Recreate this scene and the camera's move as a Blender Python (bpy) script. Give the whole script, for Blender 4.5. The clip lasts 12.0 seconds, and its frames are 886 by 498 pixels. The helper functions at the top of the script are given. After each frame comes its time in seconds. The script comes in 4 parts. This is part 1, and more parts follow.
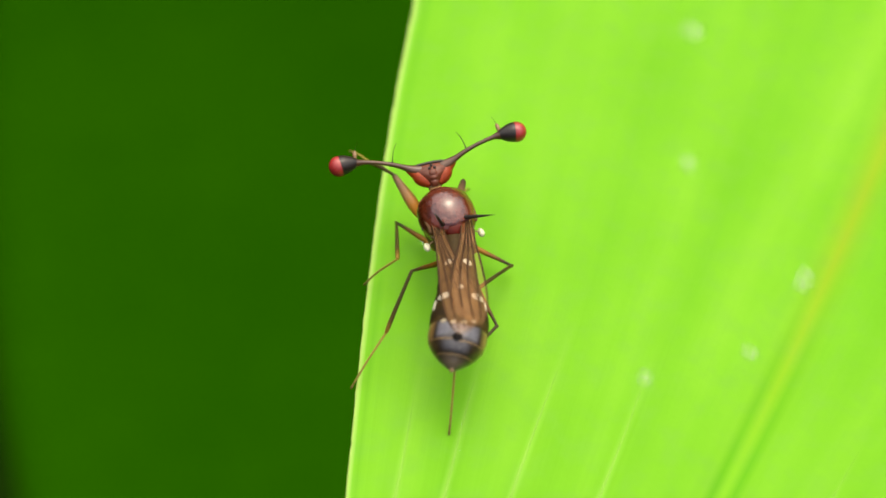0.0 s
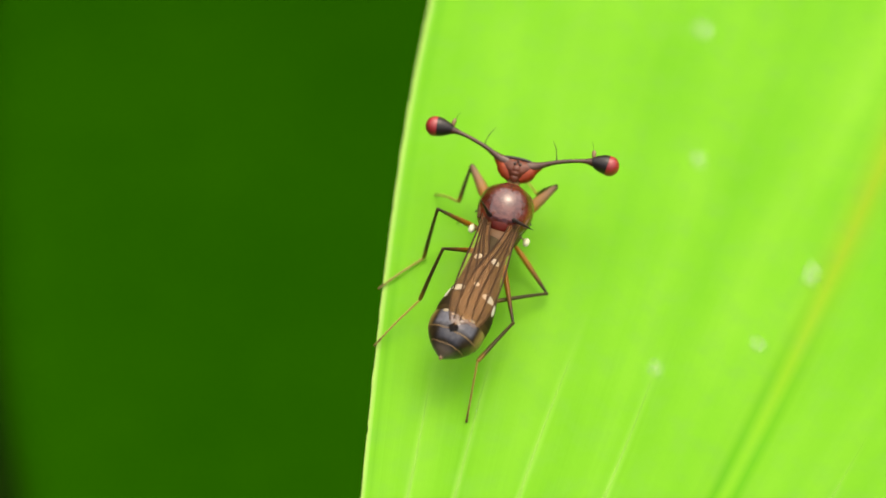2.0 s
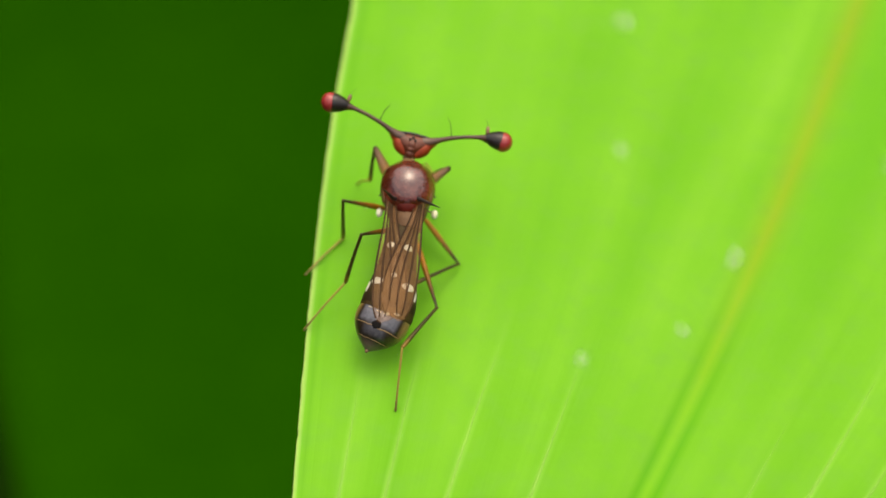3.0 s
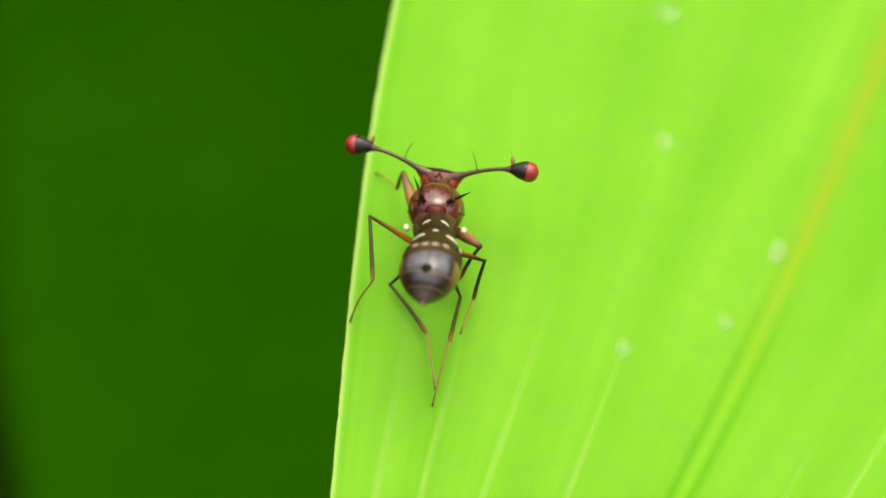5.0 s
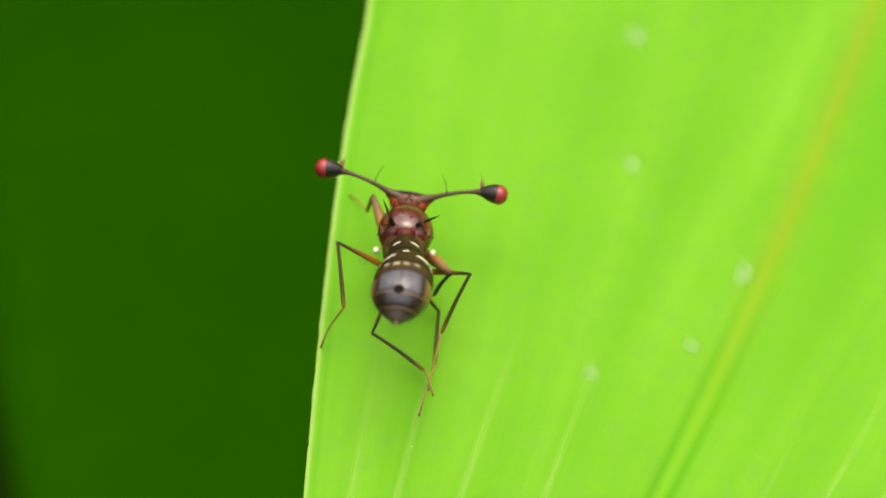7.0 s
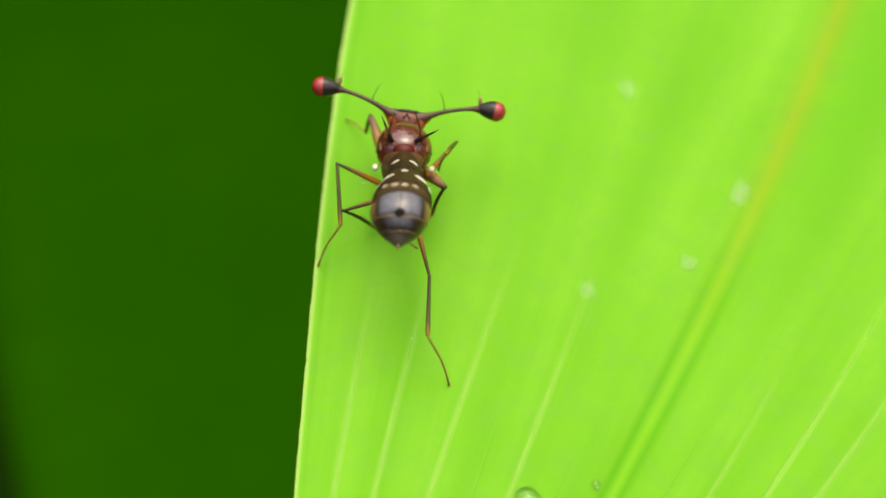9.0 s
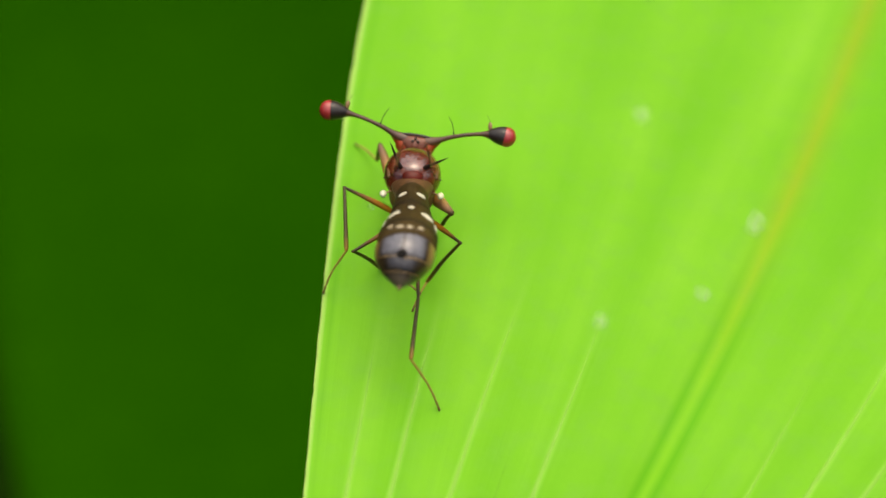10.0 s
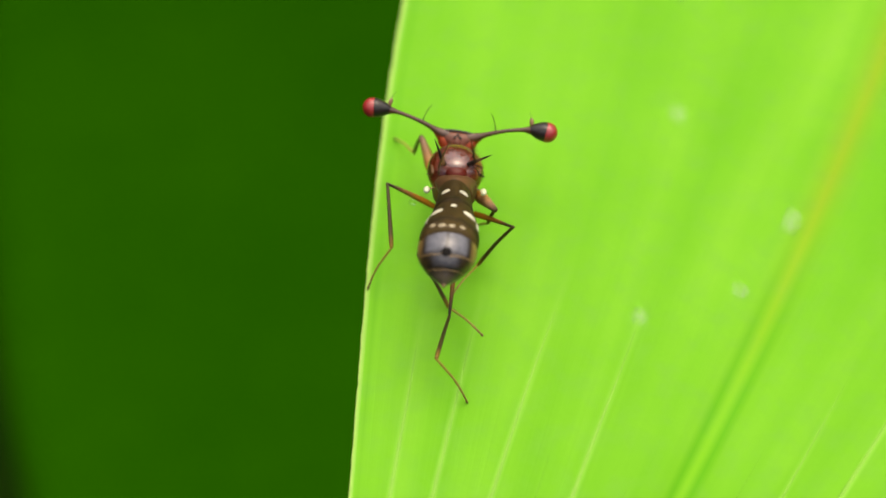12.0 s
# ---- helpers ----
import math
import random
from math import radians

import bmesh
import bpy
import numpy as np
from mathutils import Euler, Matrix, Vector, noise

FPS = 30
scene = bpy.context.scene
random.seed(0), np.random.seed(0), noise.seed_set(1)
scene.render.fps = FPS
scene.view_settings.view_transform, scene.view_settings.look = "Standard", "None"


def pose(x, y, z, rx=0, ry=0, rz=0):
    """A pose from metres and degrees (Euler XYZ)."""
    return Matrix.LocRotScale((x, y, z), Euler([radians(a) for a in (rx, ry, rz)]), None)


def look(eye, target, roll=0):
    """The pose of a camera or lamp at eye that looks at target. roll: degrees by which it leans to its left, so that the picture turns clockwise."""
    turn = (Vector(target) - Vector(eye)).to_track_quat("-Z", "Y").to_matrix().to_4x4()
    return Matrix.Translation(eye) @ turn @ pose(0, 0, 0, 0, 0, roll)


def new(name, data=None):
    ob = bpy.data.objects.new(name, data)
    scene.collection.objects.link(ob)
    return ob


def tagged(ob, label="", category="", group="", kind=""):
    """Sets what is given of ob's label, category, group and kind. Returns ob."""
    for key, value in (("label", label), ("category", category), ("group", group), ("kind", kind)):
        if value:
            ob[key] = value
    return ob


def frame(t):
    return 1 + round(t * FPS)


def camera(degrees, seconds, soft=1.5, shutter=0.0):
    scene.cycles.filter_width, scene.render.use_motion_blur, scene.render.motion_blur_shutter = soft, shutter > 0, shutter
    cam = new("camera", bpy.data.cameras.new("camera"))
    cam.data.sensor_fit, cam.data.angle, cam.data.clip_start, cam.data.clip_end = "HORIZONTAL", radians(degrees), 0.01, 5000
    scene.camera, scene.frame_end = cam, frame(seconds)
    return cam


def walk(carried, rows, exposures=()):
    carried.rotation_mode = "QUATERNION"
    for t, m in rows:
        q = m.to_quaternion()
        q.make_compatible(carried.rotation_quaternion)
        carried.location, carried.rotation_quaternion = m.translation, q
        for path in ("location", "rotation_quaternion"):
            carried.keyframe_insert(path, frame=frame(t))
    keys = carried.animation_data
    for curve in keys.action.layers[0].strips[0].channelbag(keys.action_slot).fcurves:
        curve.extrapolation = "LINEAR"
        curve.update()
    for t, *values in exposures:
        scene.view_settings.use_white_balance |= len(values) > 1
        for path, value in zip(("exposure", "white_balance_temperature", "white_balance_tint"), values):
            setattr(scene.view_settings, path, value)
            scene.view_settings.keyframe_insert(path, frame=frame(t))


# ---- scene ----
cam = camera(40.0, 12.0, soft=1.6)
cam.data.dof.use_dof, cam.data.dof.focus_distance, cam.data.dof.aperture_fstop = True, 0.0399, 33.0
MM = 0.001
# Hand-held close-up: seconds, metres across, up and back from the first stand, and the lean in degrees.
PATH = [
    (0, -1.680, 1.172, -1.472, 1.43),
    (0.5, -2.327, -0.218, -0.504, 1.66),
    (1, -2.672, -1.332, -1.072, 1.63),
    (1.5, -2.117, -0.070, -1.113, 0.59),
    (2, -2.197, 0.860, -0.592, 1.95),
    (2.5, 0.726, 1.285, 0.260, 0.10),
    (3, 0.429, 0.916, -0.165, -0.94),
    (3.2, -1.403, 1.817, -0.224, 0.60),
    (4.8, -1.349, 0.427, -0.028, 0.81),
    (5, -1.068, 0.392, -0.274, 0.61),
    (5.5, 0.022, 0.035, -0.053, -0.24),
    (6, -0.633, -0.506, -0.565, 0.49),
    (6.5, 0.013, 0.461, -0.188, -0.13),
    (6.7, 0.033, 1.355, 0.158, -0.17),
    (8.3, -0.826, 0.546, 0.512, 0.13),
    (8.5, -1.962, -0.775, -0.321, 1.09),
    (9, 0.131, -1.446, 0.130, -0.66),
    (9.5, 0.823, 0.302, 0.692, -0.59),
    (10, -0.225, -0.473, -0.543, -0.03),
    (10.5, -1.212, 0.073, -0.107, -0.32),
    (11, -0.889, 0.271, 0.156, 0.31),
    (11.5, -0.623, -0.393, 0.097, 0.23),
    (12, -1.652, -0.616, 0.022, 0.25),
]
TILT = radians(30)


def held(across, up, back, lean):
    """The camera looks down on the leaf, 30 degrees off the upright, from about 43 mm."""
    far = 43.1 + back
    eye = Vector((across, up * math.cos(TILT) - far * math.sin(TILT), up * math.sin(TILT) + far * math.cos(TILT))) * MM
    return Matrix.Translation(eye) @ pose(0, 0, 0, 30) @ pose(0, 0, 0, 0, 0, lean)


# seconds, stops, white balance
EXPOSURE = [(t, stops + 0.66, 6900, 6) for t, stops in ((0.0, 0.66), (1.0, 0.66), (1.5, 0.65), (2.0, 0.65), (2.5, 0.4), (3.0, 0.4), (5.0, 0.64), (5.5, 0.55), (6.0, 0.5), (6.5, 0.5), (8.5, 0.5), (9.0, 0.56), (9.5, 0.28),
                                                    (10.0, 0.45), (10.5, 0.46), (11.0, 0.5), (11.5, 0.52), (12.0, 0.52))]
walk(cam, [(t, held(a, u, b, lean)) for t, a, u, b, lean in PATH], EXPOSURE)

# ---- light: a bright hazy sky with a large soft sun ----
world = bpy.data.worlds.new("sky")
scene.world = world
world.use_nodes = True
wn = world.node_tree
sky = wn.nodes.new("ShaderNodeTexSky")
sky.sky_type, sky.sun_disc = "NISHITA", False
sky.sun_elevation, sky.sun_rotation = radians(67), radians(18)
sky.air_density, sky.dust_density, sky.ozone_density = 1.0, 6.0, 0.5
wn.links.new(sky.outputs["Color"], wn.nodes["Background"].inputs["Color"])
wn.nodes["Background"].inputs["Strength"].default_value = 0.15
sun = new("sun", bpy.data.lights.new("sun", "SUN"))
sun.data.energy, sun.data.angle, sun.data.color = 1.5, radians(132), (1.0, 0.96, 0.92)
sun.matrix_world = look((0.12, 0.36, 0.925), (0, 0, 0))


# ---- materials ----
class Nodes:
    """A small builder round one node material."""

    def __init__(self, name):
        self.mat = bpy.data.materials.new(name)
        self.mat.use_nodes = True
        self.tree = self.mat.node_tree
        self.bsdf = self.tree.nodes["Principled BSDF"]
        self.out = self.tree.nodes["Material Output"]

    def node(self, kind, **values):
        n = self.tree.nodes.new(kind)
        for key, value in values.items():
            setattr(n, key, value)
        return n

    def link(self, a, b):
        self.tree.links.new(a, b)

    def coords(self, which):
        return self.node("ShaderNodeTexCoord").outputs[which]

    def scaled(self, vec, sx, sy, sz):
        m = self.node("ShaderNodeMapping")
        m.inputs["Scale"].default_value = (sx, sy, sz)
        self.link(vec, m.inputs["Vector"])
        return m.outputs["Vector"]

    def noise(self, vec, scale, detail=4.0, rough=0.55):
        n = self.node("ShaderNodeTexNoise")
        n.inputs["Scale"].default_value, n.inputs["Detail"].default_value, n.inputs["Roughness"].default_value = scale, detail, rough
        if vec:
            self.link(vec, n.inputs["Vector"])
        return n.outputs["Fac"]

    def ramp(self, fac, stops):
        n = self.node("ShaderNodeValToRGB")
        e = n.color_ramp.elements
        while len(e) < len(stops):
            e.new(0.5)
        for k, (at, colour) in enumerate(stops):
            e[k].position = at
            e[k].color = (*colour, 1) if len(colour) == 3 else colour
        self.link(fac, n.inputs["Fac"])
        return n.outputs["Color"]

    def math(self, kind, a, b=None, clamp=False):
        n = self.node("ShaderNodeMath", operation=kind, use_clamp=clamp)
        for slot, v in zip(n.inputs, (a, b)):
            if v is None:
                continue
            if isinstance(v, (int, float)):
                slot.default_value = v
            else:
                self.link(v, slot)
        return n.outputs[0]

    def near(self, value, centre, width):
        """1 at the centre, falling to 0 at the width."""
        away = self.math("ABSOLUTE", self.math("SUBTRACT", value, centre))
        return self.math("SUBTRACT", 1.0, self.math("DIVIDE", away, width), clamp=True)

    def mix(self, fac, a, b):
        n = self.node("ShaderNodeMix", data_type="RGBA")
        for slot, v in ((n.inputs[0], fac), (n.inputs[6], a), (n.inputs[7], b)):
            if isinstance(v, tuple):
                slot.default_value = (*v, 1)
            elif isinstance(v, (int, float)):
                slot.default_value = v
            else:
                self.link(v, slot)
        return n.outputs[2]

    def bump(self, height, distance, strength=1.0):
        n = self.node("ShaderNodeBump")
        n.inputs["Distance"].default_value, n.inputs["Strength"].default_value = distance, strength
        self.link(height, n.inputs["Height"])
        self.link(n.outputs["Normal"], self.bsdf.inputs["Normal"])
        return n.outputs["Normal"]

    def set(self, **values):
        for key, value in values.items():
            slot = self.bsdf.inputs[key.replace("_", " ")]
            if isinstance(value, (int, float, tuple)):
                slot.default_value = (*value, 1) if isinstance(value, tuple) and len(value) == 3 else value
            else:
                self.link(value, slot)
        return self.mat


def shell(name, dark, light, rough, coat=0.0, grain=2600.0, depth=0.00001, spec=0.5, gloss=0.18, dense=1.5, lumps=0.0):
    """Insect cuticle: two tones, mottled at two scales, with fine relief."""
    m = Nodes(name)
    vec = m.coords("Object")
    coarse, fine = m.noise(vec, grain * 0.35), m.noise(vec, grain * 3)
    tone = m.math("ADD", m.math("MULTIPLY", coarse, 0.7), m.math("MULTIPLY", fine, 0.3))
    m.bump(m.math("ADD", fine, m.math("MULTIPLY", m.noise(vec, 1700), lumps)) if lumps else fine, depth, 0.6)
    return m.set(Base_Color=m.ramp(tone, [(0.35, dark), (0.68, light)]), Roughness=m.math("ADD", m.math("MULTIPLY", fine, 0.2), rough - 0.1),
                 Coat_Weight=coat, Coat_Roughness=gloss, Coat_IOR=dense, Specular_IOR_Level=spec)


def limb_skin(name, stops, rough=0.38):
    """A leg's colours from its near end to its far end."""
    m = Nodes(name)
    sep = m.node("ShaderNodeSeparateXYZ")
    m.link(m.coords("Generated"), sep.inputs[0])
    fine = m.noise(m.coords("Object"), 9000)
    along = m.math("ADD", sep.outputs["Y"], m.math("MULTIPLY", m.math("SUBTRACT", fine, 0.5), 0.25))
    m.bump(fine, 0.000006, 0.6)
    return m.set(Base_Color=m.ramp(along, stops), Roughness=rough, Specular_IOR_Level=0.18)


# the leaf's main side veins: place across the blade, drift for each mm along it, where it fades out (mm), thickness (mm)
SIDE_VEINS = [(0.134, 0.0032, -2.5, 0.035), (0.265, 0.0045, -1.5, 0.03), (0.445, 0.006, -1.0, 0.03), (0.678, 0.001, -2.0, 0.032), (1.29, -0.006, -5.0, 0.026), (1.465, -0.008, -2.5, 0.04), (1.63, -0.008, -3.5, 0.032)]


def leaf_skin():
    """Leaf blade. UV: x from the edge (0) over the midrib (1) to the other edge (2); y in decimetres along the blade."""
    m = Nodes("leaf_blade")
    uv = m.coords("UV")
    sep = m.node("ShaderNodeSeparateXYZ")
    m.link(uv, sep.inputs[0])
    s, y = sep.outputs["X"], sep.outputs["Y"]
    band = m.noise(m.scaled(uv, 9.0, 3.0, 1), 1.0, 2.0, 0.4)
    fibre = m.noise(m.scaled(uv, 95.0, 9.0, 1), 1.0, 3.0, 0.6)
    patch = m.noise(m.coords("Object"), 170.0, 3.0)
    cell = m.noise(m.coords("Object"), 4200.0, 3.0)
    tone = m.math("ADD", m.math("MULTIPLY", band, 0.5), m.math("MULTIPLY", patch, 0.4))
    tone = m.math("ADD", tone, m.math("ADD", m.math("MULTIPLY", fibre, 0.06), m.math("MULTIPLY", cell, 0.04)))
    colour = m.ramp(tone, [(0.34, (0.103, 0.308, 0.00955)), (0.5, (0.124, 0.341, 0.0128)), (0.66, (0.15, 0.372, 0.0199))])
    # faint cool mottling between the fibres
    mottle = m.math("MULTIPLY", m.math("SUBTRACT", m.noise(m.coords("Object"), 1100.0, 3.0), 0.45), 2.2, clamp=True)
    colour = m.mix(m.math("MULTIPLY", mottle, 0.75), colour, (0.124, 0.317, 0.0303))
    # midrib: darker flanks, a pale green core that turns orange further along
    far = m.math("MULTIPLY", m.math("ADD", y, 0.065), 12.0, clamp=True)
    beside = m.math("ABSOLUTE", m.math("SUBTRACT", s, 1.0))
    flank = m.math("MULTIPLY", m.near(beside, 0.03, 0.026), m.math("SUBTRACT", 0.6, m.math("MULTIPLY", far, 0.5)))
    core = m.mix(far, (0.149, 0.361, 0.00955), (0.247, 0.262, 0.00846))
    colour = m.mix(m.math("MULTIPLY", m.math("MULTIPLY", m.near(s, 1.0, 0.08), m.near(s, 1.0, 0.08)), 0.52, clamp=True), colour, core)
    colour = m.mix(flank, colour, (0.0575, 0.262, 0.00409))
    # broad lighter and darker streaks: light and shade of the pleats, put into the colour
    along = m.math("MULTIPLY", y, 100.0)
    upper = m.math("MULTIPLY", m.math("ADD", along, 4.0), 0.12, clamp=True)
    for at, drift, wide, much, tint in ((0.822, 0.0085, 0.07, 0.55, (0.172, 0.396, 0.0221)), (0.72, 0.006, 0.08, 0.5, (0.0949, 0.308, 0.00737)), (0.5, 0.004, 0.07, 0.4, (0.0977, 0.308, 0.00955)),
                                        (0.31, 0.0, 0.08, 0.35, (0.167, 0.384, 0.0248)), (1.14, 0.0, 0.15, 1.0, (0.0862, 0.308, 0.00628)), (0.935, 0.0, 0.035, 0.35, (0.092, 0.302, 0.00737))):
        pleat_shading = m.near(m.math("SUBTRACT", s, m.math("MULTIPLY", along, drift)), at, wide)
        pleat_shading = m.math("MULTIPLY", m.math("MULTIPLY", pleat_shading, upper), m.math("MULTIPLY", m.math("ADD", band, 0.3), much))
        colour = m.mix(pleat_shading, colour, tint)
    # soft pale bands along the side veins, fading out along the blade
    for at, drift, end, r in SIDE_VEINS:
        fade = m.math("MULTIPLY", m.math("SUBTRACT", 0.01 * end, y), 14.0, clamp=True)
        offset = m.math("SUBTRACT", s, m.math("MULTIPLY", m.math("ADD", along, 7.0), drift))
        colour = m.mix(m.math("MULTIPLY", m.math("MULTIPLY", m.near(offset, at, 0.015), fade), 0.55), colour, (0.241, 0.43, 0.0685))
    # a darker line beside the margin, uneven along its length
    margin_line = m.math("MULTIPLY", m.near(s, 0.026, 0.014), m.math("MULTIPLY", m.noise(m.scaled(uv, 1.0, 14.0, 1), 1.0, 2.0), 0.7))
    colour = m.mix(margin_line, colour, (0.0747, 0.268, 0.00737))
    # thin pale margin
    rim = m.math("MULTIPLY", m.math("SUBTRACT", 1.0, m.math("DIVIDE", s, 0.014), clamp=True), 0.95)
    colour = m.mix(rim, colour, (0.321, 0.454, 0.112))
    normal = m.bump(m.math("ADD", m.math("MULTIPLY", fibre, 0.7), m.math("MULTIPLY", cell, 0.3)), 0.00003, 0.35)
    m.set(Base_Color=colour, Roughness=0.6, Specular_IOR_Level=0.06)
    glow = m.node("ShaderNodeBsdfTranslucent")
    m.link(colour, glow.inputs["Color"])
    m.link(normal, glow.inputs["Normal"])
    both = m.node("ShaderNodeMixShader")
    both.inputs[0].default_value = 0.25
    m.link(m.bsdf.outputs[0], both.inputs[1])
    m.link(glow.outputs[0], both.inputs[2])
    m.link(both.outputs[0], m.out.inputs["Surface"])
    return m.mat


def plain_plant(name, dark, light, scale, rough=0.55, alpha=1.0):
    m = Nodes(name)
    vec = m.coords("Object")
    tone = m.math("ADD", m.math("MULTIPLY", m.noise(vec, scale), 0.6), m.math("MULTIPLY", m.noise(vec, scale * 9), 0.4))
    m.bump(tone, 0.0006, 0.5)
    return m.set(Base_Color=m.ramp(tone, [(0.35, dark), (0.65, light)]), Roughness=rough, Specular_IOR_Level=0.0, Alpha=alpha)


def end_skin():
    """The swollen abdomen end: glossy black-brown plates with a painted grey sky sheen and yellowish sides. y is
    counted from the bend.
    """
    m = Nodes("abdomen_end_shell")
    vec = m.coords("Object")
    sep = m.node("ShaderNodeSeparateXYZ")
    m.link(vec, sep.inputs[0])
    coarse, fine = m.noise(vec, 1500), m.noise(vec, 8000)
    x, y = (m.math("ADD", sep.outputs[k], m.math("MULTIPLY", m.math("SUBTRACT", coarse, 0.5), 0.0001)) for k in ("X", "Y"))
    colour = m.ramp(fine, [(0.35, (0.0072, 0.0048, 0.003)), (0.65, (0.021, 0.0138, 0.0072))])
    # the sky's grey reflection on two plates, put into the colour
    sky_sheen = m.ramp(fine, [(0.3, (0.055, 0.053, 0.06)), (0.7, (0.095, 0.091, 0.102))])
    lobes = m.math("SUBTRACT", m.math("ABSOLUTE", x), 0.00033)
    wide = m.math("MULTIPLY", m.near(lobes, 0.0, 0.00037), 3.0, clamp=True)
    first = m.math("MULTIPLY", m.near(y, -0.00028, 0.00042), 3.0, clamp=True)
    colour = m.mix(m.math("MULTIPLY", m.math("MULTIPLY", wide, first), 0.85), colour, sky_sheen)
    inner = m.math("MULTIPLY", m.near(x, 0.0, 0.00046), 2.5, clamp=True)
    second = m.math("MULTIPLY", m.near(y, -0.00088, 0.0002), 2.0, clamp=True)
    colour = m.mix(m.math("MULTIPLY", m.math("MULTIPLY", inner, second), 0.4), colour, sky_sheen)
    flank = m.math("MULTIPLY", m.math("SUBTRACT", m.math("ABSOLUTE", x), 0.00045), 4000.0, clamp=True)
    low = m.math("MULTIPLY", m.math("SUBTRACT", -0.00072, y), 6000.0, clamp=True)
    colour = m.mix(m.math("MULTIPLY", m.math("MULTIPLY", flank, low), 0.6), colour, (0.066, 0.045, 0.015))
    tip = m.math("MULTIPLY", m.math("SUBTRACT", -0.00108, y), 5000.0, clamp=True)
    colour = m.mix(m.math("MULTIPLY", tip, 0.7), colour, (0.09, 0.069, 0.045))
    sides = m.math("MULTIPLY", m.math("SUBTRACT", m.math("ABSOLUTE", x), 0.0007), 7000.0, clamp=True)
    colour = m.mix(m.math("MULTIPLY", sides, 0.8), colour, (0.19, 0.115, 0.036))
    m.bump(fine, 0.00001, 0.5)
    return m.set(Base_Color=colour, Roughness=0.3, Coat_Weight=0.3, Coat_Roughness=0.1, Specular_IOR_Level=0.25)


def soft_fleck():
    """A pale dried spot that thins out towards its rim."""
    m = Nodes("pale_fleck")
    tone = m.noise(m.coords("Object"), 5000)
    sep = m.node("ShaderNodeSeparateXYZ")
    m.link(m.coords("Generated"), sep.inputs[0])
    dx, dy = (m.math("MULTIPLY", m.math("SUBTRACT", sep.outputs[axis], 0.5), 2.0) for axis in ("X", "Y"))
    reach = m.math("ADD", m.math("MULTIPLY", dx, dx), m.math("MULTIPLY", dy, dy))
    thin = m.math("SUBTRACT", 1.0, reach, clamp=True)
    cover = m.math("MULTIPLY", m.math("MULTIPLY", thin, thin), m.math("MULTIPLY", tone, 0.34))
    return m.set(Base_Color=m.ramp(tone, [(0.3, (0.3, 0.432, 0.18)), (0.7, (0.432, 0.492, 0.33))]), Roughness=0.5, Specular_IOR_Level=0.1, Alpha=cover)


def wing_skin():
    """Brownish clear membrane."""
    m = Nodes("wing_membrane")
    fine = m.noise(m.coords("Object"), 3000)
    m.bump(fine, 0.00001, 0.5)
    return m.set(Base_Color=m.ramp(fine, [(0.3, (0.3, 0.14, 0.05)), (0.7, (0.42, 0.22, 0.085))]), Roughness=0.4, Specular_IOR_Level=0.12, Alpha=0.09)


def clear(name, tint, rough):
    m = Nodes(name)
    return m.set(Base_Color=tint, Roughness=rough, Transmission_Weight=1.0, IOR=1.33)


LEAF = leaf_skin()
VEIN = plain_plant("leaf_vein", (0.24, 0.444, 0.06), (0.312, 0.48, 0.12), 900.0, 0.5, 0.15)
FLECK = soft_fleck()
DARK_LEAF = plain_plant("added_dark_leaf", (0.0062, 0.0405, 0.0), (0.0085, 0.0485, 0.0), 16.0, 0.8)
# darker than plain soil: the deep shade down there is put into the colour
SHADE_SOIL = plain_plant("shade_dark_ground", (0.0036, 0.0132, 0.0012), (0.0084, 0.024, 0.0018), 9.0, 0.9)
STEM = plain_plant("stem_bark", (0.036, 0.078, 0.012), (0.072, 0.12, 0.024), 300.0)
THORAX = shell("thorax_shell", (0.036, 0.006, 0.0024), (0.11, 0.0192, 0.0055), 0.4, coat=0.9, gloss=0.03, grain=1500.0, depth=0.00005, spec=0.1, dense=1.6, lumps=13.0)
SIDE = shell("side_shell", (0.051, 0.0288, 0.0054), (0.108, 0.063, 0.0132), 0.55, spec=0.3)
SCUTE = shell("red_shell", (0.035, 0.005, 0.0025), (0.09, 0.009, 0.004), 0.36, spec=0.12)
SADDLE = shell("saddle_shell", (0.05, 0.023, 0.008), (0.11, 0.055, 0.02), 0.5, spec=0.18)
CHEEK = shell("orange_red_shell", (0.11, 0.013, 0.002), (0.26, 0.038, 0.004), 0.45, spec=0.18)
HEAD = shell("head_shell", (0.05, 0.012, 0.005), (0.115, 0.033, 0.0145), 0.34, spec=0.22)
STALK = shell("stalk_shell", (0.028, 0.011, 0.0045), (0.08, 0.036, 0.015), 0.35, coat=0.55, gloss=0.06, spec=0.15)
BLACK = shell("black_shell", (0.007, 0.005, 0.004), (0.02, 0.014, 0.01), 0.34, coat=0.06, spec=0.25)
MATT_BLACK = shell("dark_reflection_paint", (0.0036, 0.003, 0.0024), (0.0084, 0.0066, 0.0054), 0.8, spec=0.1)
EYE_RED = shell("eye_facets", (0.162, 0.0084, 0.0072), (0.252, 0.021, 0.018), 0.34, grain=9000.0)
ABDOMEN = shell("abdomen_shell", (0.017, 0.0105, 0.0022), (0.044, 0.027, 0.0062), 0.6, spec=0.12)
BULB = end_skin()
PALE_DULL = shell("dull_pale_dust", (0.228, 0.186, 0.114), (0.336, 0.288, 0.198), 0.75, spec=0.2)
PALE = shell("pale_dust", (0.34, 0.31, 0.22), (0.47, 0.44, 0.34), 0.75, spec=0.2)
OCHRE = shell("ochre_band", (0.078, 0.045, 0.012), (0.15, 0.087, 0.0252), 0.6)
